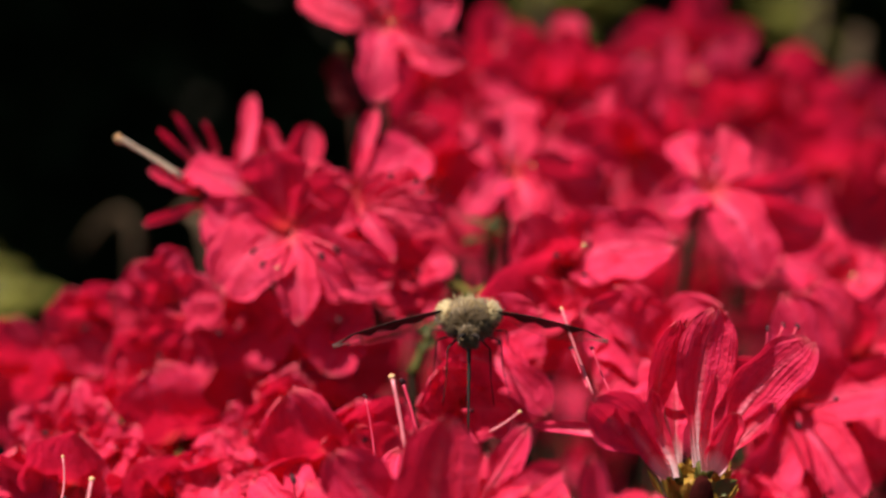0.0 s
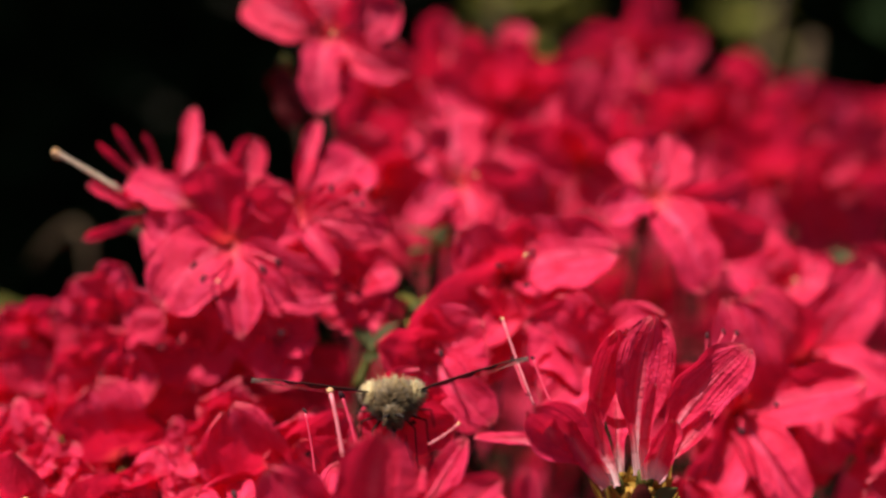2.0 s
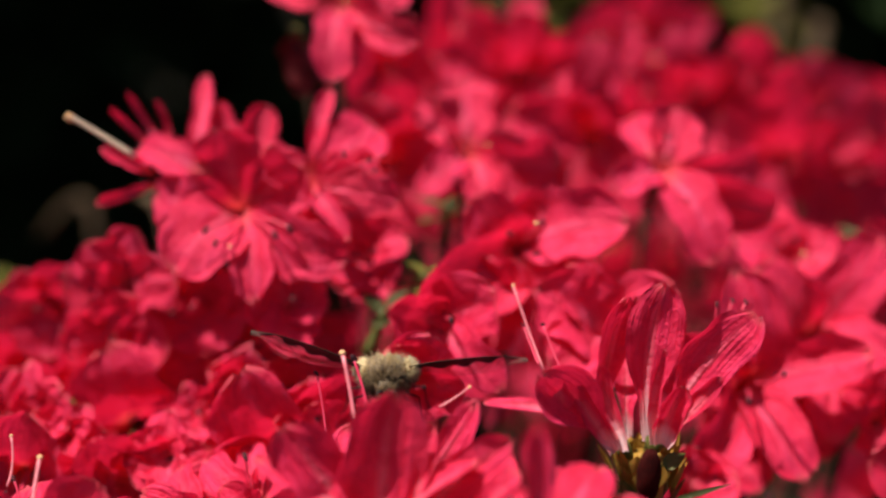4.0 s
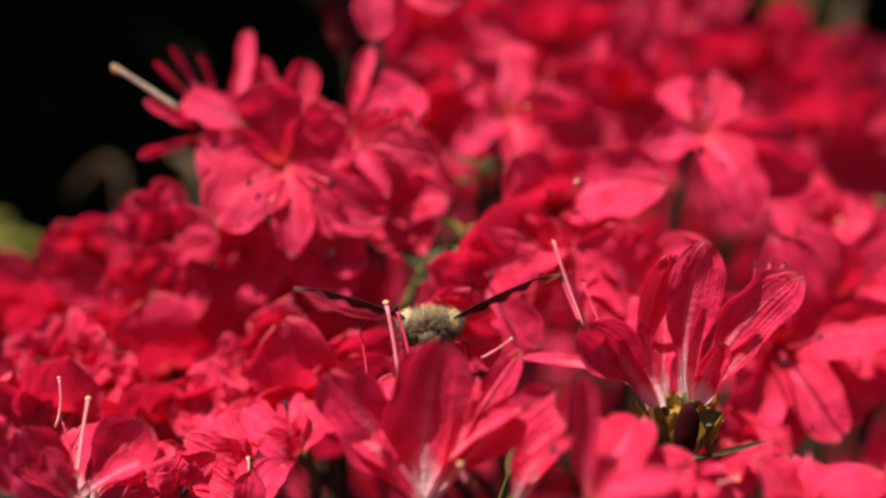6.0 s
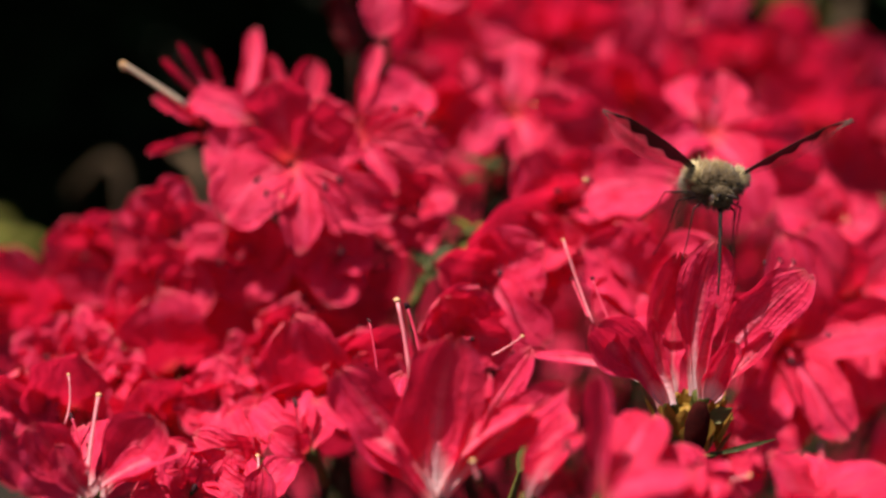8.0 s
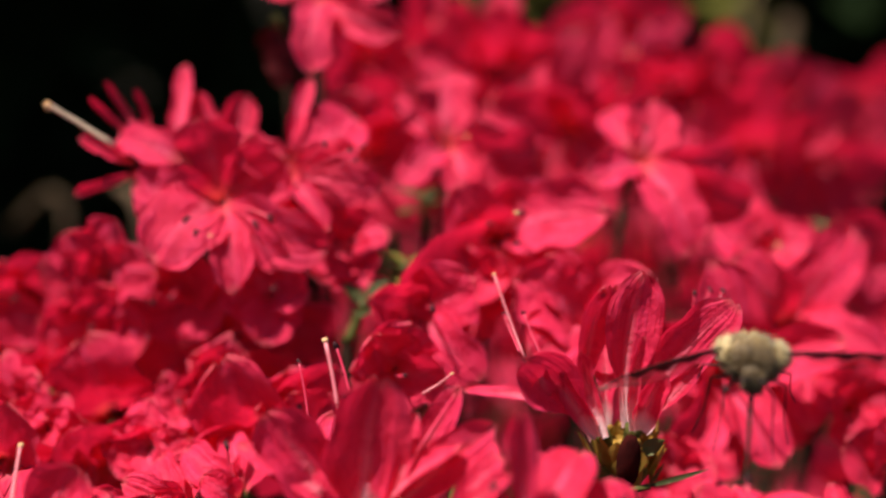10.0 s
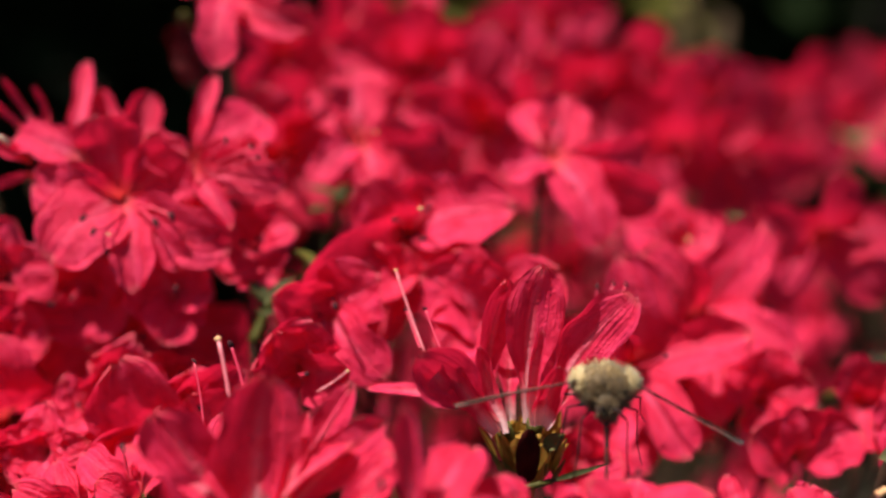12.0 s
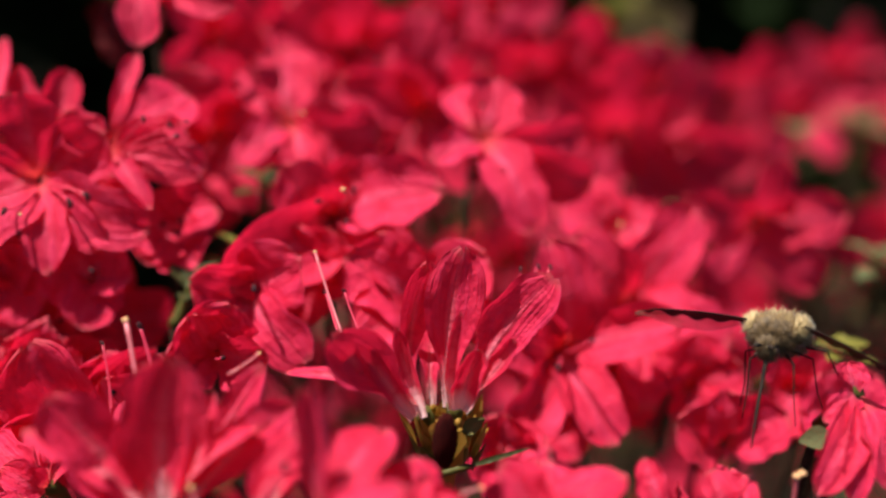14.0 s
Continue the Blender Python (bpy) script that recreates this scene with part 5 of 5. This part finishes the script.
# ---- the rest of the bush's flowers ----
def fill_flowers():
    rng = random.Random(21)
    taken = [(f.x, f.y, f.z) for f in FEET]
    near = [azalea_flower("azalea_flower", 100 + k, length=rng.uniform(0.011, 0.0145), width=rng.uniform(0.0030, 0.0038), spread=rng.uniform(42, 70), curl=rng.uniform(5, 30), stamens=2 if k % 4 == 0 else 0, pistil=k == 4) for k in range(10)]
    far = [[open_lobe(rng, rng.uniform(0.012, 0.016), 0.0038, rng.uniform(45, 75), rng.uniform(0, 25), 9, 7) for k in range(5)] for n in range(5)]
    used, pieces = set(), []
    mouth, end = Vector((0.0628, 0.0835, 0.8566)), Vector((0.1698, 0.2563, 0.7769))          # a gap in the bush, down to bare twigs

    def spot(x, y, sunk, tip=0.0):
        z = surface(x, y) - sunk
        e = 0.004
        slope = Vector((surface(x - e, y) - surface(x + e, y), surface(x, y - e) - surface(x, y + e), 2 * e)).normalized()
        way = (slope + Vector((rng.uniform(-0.6, 0.6), rng.uniform(-0.85, 0.4) - tip, rng.uniform(-0.1, 0.3) - 0.6 * tip))).normalized()
        return z, way

    spots = []
    for tries in range(6000):
        y = 0.062 + 0.17 * rng.random() ** 1.2
        x = rng.uniform(-0.47 * y - 0.015, 0.82 * y + 0.02)
        z, way = spot(x, y, 0.0145 + rng.uniform(-0.003, 0.006) + 0.010 * step(0.105, 0.075, y) + 0.004 * step(0.0, -0.02, x), 1.1 * step(0.125, 0.16, y))
        over = any((x - f[1]) ** 2 + (y - f[2]) ** 2 + (z + 0.010 - f[3]) ** 2 < 0.012 ** 2 or (x - f[1]) ** 2 + (y - f[2] + 0.002) ** 2 + (z + 0.020 - f[3]) ** 2 < 0.012 ** 2 for f in FLIGHT)
        inside = Vector((x, y, z + 0.010)) - mouth
        along = inside.dot((end - mouth).normalized())
        over = over or (along > 0 and (inside - along * (end - mouth).normalized()).length < 0.012 + 0.11 * along)
        for c in CLEAR:
            to = (Vector((0.003, 0, 0.898)) - c).normalized()
            q = Vector((x, y, z + 0.007)) - c
            over = over or (0 < q.dot(to) < 0.06 and (q - to * q.dot(to)).length < 0.0115)
        room = 0.0100 + 0.0055 * step(0.13, 0.17, y)
        if over or any((x - a) ** 2 + (y - b) ** 2 + (z - c) ** 2 < room ** 2 for a, b, c in taken):
            continue
        taken.append((x, y, z))
        spots.append((x * x + y * y, facing(x, y, z, *way, rng.uniform(0, 72))))
        FEET.append(spots[-1][1] @ Vector((0, 0, -0.008)))
    mid = [[open_lobe(rng, rng.uniform(0.011, 0.0145), 0.0034, rng.uniform(42, 75), rng.uniform(0, 30), 13, 9) for k in range(5)] for n in range(6)]
    for k, (_, m) in enumerate(sorted(spots, key=lambda q: q[0])):
        if k >= 215:
            for j, data in enumerate(rng.choice(mid)):
                pieces.append((moved(data, m @ pose(0, 0, 0, 0, 0, 72 * j)), data[2]))
            continue
        pick = near[rng.randrange(10)]
        if pick not in used:
            pick.matrix_basis = m
            used.add(pick)
            thing = pick
        else:
            thing = copy_thing(pick, m)
        tagged(thing, "crimson azalea flower among many on the bush", "flower", "azalea flowers")
    for tries in range(3600):
        a, q = rng.uniform(0, 6.283), math.sqrt(rng.random())
        x, y = 0.12 + 0.62 * q * math.cos(a), 0.26 + 0.62 * q * math.sin(a)
        z, way = spot(x, y, 0.016, 1.3 if y > 0.2 and x < 0.5 else 0.0)
        inside = Vector((x, y, z + 0.010)) - mouth
        along = inside.dot((end - mouth).normalized())
        if 0 < along < 0.2 and (inside - along * (end - mouth).normalized()).length < 0.012 + 0.11 * along:
            continue
        if z < 0.25 or (abs(x) < 0.07 and y < 0.06) or (-0.47 * y - 0.02 < x < 0.82 * y + 0.03 and 0.05 < y < 0.235):
            continue
        if any((x - a) ** 2 + (y - b) ** 2 + (z - c) ** 2 < 0.025 ** 2 for a, b, c in taken):
            continue
        taken.append((x, y, z))
        m = facing(x, y, z, *way, rng.uniform(0, 72))
        for k, data in enumerate(rng.choice(far)):
            pieces.append((moved(data, m @ pose(0, 0, 0, 0, 0, 72 * k)), data[2]))
        FEET.append(m.translation.copy())
    verts, faces = joined([p[0] for p in pieces])
    me = mesh_of("blossom", verts, faces, PETAL, [uv for p in pieces for uv in p[1]])
    tagged(new("azalea_blossom", me), "mass of crimson azalea blossom on the rest of the bush", "flowers", kind="stuff")


fill_flowers()


# ---- the bush that bears them ----
def azalea_bush():
    rng = random.Random(31)
    thing = new("azalea_bush")
    root = Vector((0.1, 0.26, 0.0))
    hubs = []
    for k in range(46):
        a, q = k * 2.39996, math.sqrt((k + 0.5) / 46)
        x, y = 0.1 + 0.52 * q * math.cos(a), 0.26 + 0.5 * q * math.sin(a)
        z = max(0.2, surface(x, y) - 0.07)
        hubs.append(Vector((x, y, z)))
    for k in range(12):
        hubs.append(Vector((rng.uniform(-0.08, 0.14), rng.uniform(0.09, 0.24), 0.0)))
        hubs[-1].z = surface(hubs[-1].x, hubs[-1].y) - 0.055
    for h in hubs:
        foot = root + Vector((rng.uniform(-0.05, 0.05), rng.uniform(-0.05, 0.05), -0.02))
        path = bend(foot, h, (0.25 * (h.x - root.x), 0.25 * (h.y - root.y), -0.12 * h.z * 0.5), 8)
        part("branch", mesh_of("branch", *tube_data(path, [0.011 - 0.001 * i for i in range(9)], 7), BARK), thing)
    pieces = []
    for f in FEET:
        h = min(hubs, key=lambda c: (c - f).length)
        sag = Vector((rng.uniform(-1, 1), rng.uniform(-1, 1), -0.6)) * 0.15 * (h - f).length
        under = f + Vector((0, 0.004, -0.022)) if f.z - h.z > 0.03 else f.lerp(h, 0.3)
        pieces.append(tube_data([f, f.lerp(under, 0.6), under] + bend(under, h, sag, 3)[1:], [0.0005, 0.0005, 0.0005, 0.0006, 0.0008, 0.0011], 5))
    tagged(part("twig_tangle", mesh_of("twig_tangle", *joined(pieces), BARK), thing), kind="stuff")

    low = [f for f in FEET if f.z < surface(f.x, f.y) - 0.013]

    def place():
        f = rng.choice(low)
        d = Vector((rng.gauss(0, 1), rng.gauss(0, 1), rng.gauss(-0.4, 0.5)))
        p = f + d * 0.009 - Vector((0, 0, 0.011))
        return tuple(p), (d.x, d.y, rng.uniform(-0.2, 0.9))

    tagged(part("foliage", mesh_of("foliage", *scattered_leaves(rng, 12000, place, 0.0075, 0.0032), LEAF), thing), kind="stuff")
    tagged(thing, "mounded azalea bush, twiggy, with small dark green leaves", "bush")
    return thing


bush = azalea_bush()


# ---- the bee fly ----
def hairs(rng, count, centre, radii, length, keep, down=0.15, thick=0.00006):
    """Fine pointed hairs that stand out of an ellipsoid in ragged tufts. keep: how likely a hair grows on that side."""
    verts, faces = [], []
    while len(faces) < count * 3:
        d = Vector((rng.gauss(0, 1), rng.gauss(0, 1), rng.gauss(0, 1))).normalized()
        if rng.random() > keep(d):
            continue
        p = Vector(centre) + Vector((d.x * radii[0], d.y * radii[1], d.z * radii[2])) * 0.97
        comb = noise.noise_vector(d * 5.5 + Vector((3, 1, 7))) * 0.75
        way = (Vector((d.x / radii[0], d.y / radii[1], d.z / radii[2])).normalized() + comb + Vector((rng.gauss(0, 0.16), rng.gauss(0, 0.16) - down, rng.gauss(0, 0.16)))).normalized()
        tip = p + way * length * rng.uniform(0.5, 1.1) * (1 + 0.5 * noise.noise(d * 4))
        s = way.orthogonal().normalized() * thick
        q = way.cross(s)
        o = len(verts)
        verts += [p + s, p - s * 0.5 + q * 0.87, p - s * 0.5 - q * 0.87, tip]
        faces += [(o, o + 1, o + 3), (o + 1, o + 2, o + 3), (o + 2, o, o + 3)]
    return verts, faces


def bee_fly():
    """Forward is +y, its back +z. The two wings are keyed apart."""
    rng = random.Random(77)
    fly = new("bee_fly")
    body = part("thorax", mesh_of("thorax", *ball_data((0.0023, 0.0021, 0.0014), 10, 14, 0.03, 1), HORN), fly, "dark thorax under dense golden fur")
    size = (0.0023, 0.0021, 0.0014)
    tagged(part("thorax_fur", mesh_of("thorax_fur", *hairs(rng, 4600, (0, 0, 0), size, 0.00085, lambda d: 1 - 0.8 * step(0.2, 0.75, d.y)), FUR), body, "golden fur"), kind="stuff")
    tagged(part("breast_fur", mesh_of("breast_fur", *hairs(rng, 2400, (0, 0.0004, -0.0001), size, 0.0008, lambda d: step(0.05, 0.7, d.y) * (1 - 0.7 * step(0.5, 0.9, abs(d.x))), -0.1), BROWN_FUR), body, "brown fur"), kind="stuff")
    tagged(part("stray_hairs", mesh_of("stray_hairs", *hairs(rng, 170, (0, -0.0006, 0.0001), size, 0.00105, lambda d: step(-0.4, 0.2, d.z) * step(0.7, 0.3, d.y), thick=0.000045), PALE_FUR), body, "long pale hairs"), kind="stuff")
    for s in (-1, 1):
        tuft = hairs(rng, 620, (s * 0.0017, 0.0002, 0.0004), (0.0009, 0.0013, 0.0009), 0.0009, lambda d: step(0.0, 0.5, d.x * s) * step(-0.5, 0.2, d.z))
        tagged(part("shoulder_tuft", mesh_of("shoulder_tuft", *tuft, PALE_FUR), body, "pale cream tuft by the wing"), kind="stuff")
    tail = part("abdomen", mesh_of("abdomen", *moved(ball_data((0.0018, 0.0023, 0.0015), 10, 14, 0.03, 2), Matrix.Translation((0, -0.0032, -0.0013))), HORN), fly)
    tagged(part("abdomen_fur", mesh_of("abdomen_fur", *hairs(rng, 3600, (0, -0.0032, -0.0013), (0.0016, 0.0021, 0.0013), 0.0011, lambda d: 1.0), FUR), tail, "golden fur"), kind="stuff")
    head = part("head", mesh_of("head", *moved(ball_data((0.0009, 0.0008, 0.0008), 9, 12), Matrix.Translation((0, 0.0027, -0.0008))), FACE), fly, "small dark head with grey face")
    for s in (-1, 1):
        part("eye", mesh_of("eye", *moved(ball_data((0.00045, 0.00054, 0.00058), 9, 12), Matrix.Translation((s * 0.0006, 0.0027, -0.0009))), EYE_MAT), head)
        path = [(s * 0.0003, 0.0034, -0.0003), (s * 0.0006, 0.0040, -0.0001), (s * 0.0010, 0.0046, -0.0001)]
        part("antenna", mesh_of("antenna", *tube_data(path, [0.00016, 0.0002, 0.00005], 6), HORN), head)
    tagged(part("face_hairs", mesh_of("face_hairs", *hairs(rng, 800, (0, 0.0027, -0.0007), (0.0010, 0.0009, 0.0009), 0.0006, lambda d: step(-0.2, 0.1, d.y) * step(0.9, 0.6, abs(d.x)), -0.1), BROWN_FUR), head), kind="stuff")
    # the long stiff proboscis, held downwards
    part("proboscis", mesh_of("proboscis", *tube_data(bend((0, 0.0032, -0.0014), (0, 0.0078, -0.0084), (0, 0.0002, 0), 8), [0.00022, 0.00020, 0.00018, 0.00017, 0.00015, 0.00013, 0.00011, 0.00009, 0.00006], 7), HORN), fly, "long thin black proboscis")
    # legs hang below the thorax: femur, shin, foot
    for s in (-1, 1):
        for y, out, fall, back in ((0.0014, 0.0009, 0.0056, 0.0012), (0.0002, 0.0020, 0.0062, -0.0010), (-0.0012, 0.0026, 0.0046, -0.0040)):
            hip = Vector((s * 0.0011, y, -0.0015))
            knee = hip + Vector((s * out, back * 0.4, -0.0008))
            ankle = knee + Vector((s * out * 0.15, back * 0.4, -fall * 0.55))
            toe = ankle + Vector((s * out * 0.35, back * 0.5, -fall * 0.42))
            path = [hip, hip.lerp(knee, 0.6), knee, knee.lerp(ankle, 0.5), ankle, ankle.lerp(toe, 0.6), toe]
            part("leg", mesh_of("leg", *tube_data(path, [0.00012, 0.00011, 0.00008, 0.00007, 0.000055, 0.00005, 0.00004], 5), HORN), fly)
    wings = []
    for s in (-1, 1):
        verts, uvs = [], []
        rows, cols = 17, 7
        for i in range(rows):
            u = i / (rows - 1)
            front = 0.0006 + 0.0006 * math.sin(math.pi * u ** 0.8) - 0.0010 * step(0.8, 1.0, u)
            rear = -0.0004 - 0.0026 * step(0.0, 0.45, u) * (1 - 0.92 * step(0.6, 1.02, u) ** 1.3)
            for j in range(cols):
                v = j / (cols - 1)
                y = front + (rear - front) * v
                verts.append((s * 0.0112 * u, y, 0.00025 * math.sin(9 * v) * u + 0.0003 * math.sin(3 * u) * v))
                uvs.append((u, v))
        wing = part("wing", mesh_of("wing", verts, grid_faces(rows, cols), WING, uvs, "wing"), fly, "clear wing with dark brown leading half")
        lead = [verts[i * cols] for i in range(rows)]
        part("leading_vein", mesh_of("leading_vein", *tube_data(lead, [0.00007 - 0.000003 * i for i in range(rows)], 5), HORN), wing)
        wing.location = (s * 0.0022, 0.0004, 0.0007)
        wings.append(wing)
    tagged(fly, "golden furry bee fly hovering with long proboscis", "insect")
    return fly, wings[0], wings[1]


fly, wing_a, wing_b = bee_fly()


def motions():
    # the fly faces the camera, so its own right wing is the one to the left of the flowers' view
    walk(fly, [(t, pose(x, y, z, -pitch, roll, 180 + yaw)) for t, x, y, z, yaw, pitch, roll in FLIGHT])
    walk(wing_b, [(t, pose(0.0022, 0.0004, 0.0007) @ pose(0, 0, 0, 0, -l, 0) @ pose(0, 0, 0, tw, 0, 8)) for t, l, r, tw in BEATS])
    walk(wing_a, [(t, pose(-0.0022, 0.0004, 0.0007) @ pose(0, 0, 0, 0, r, 0) @ pose(0, 0, 0, tw, 0, -8)) for t, l, r, tw in BEATS])


motions()
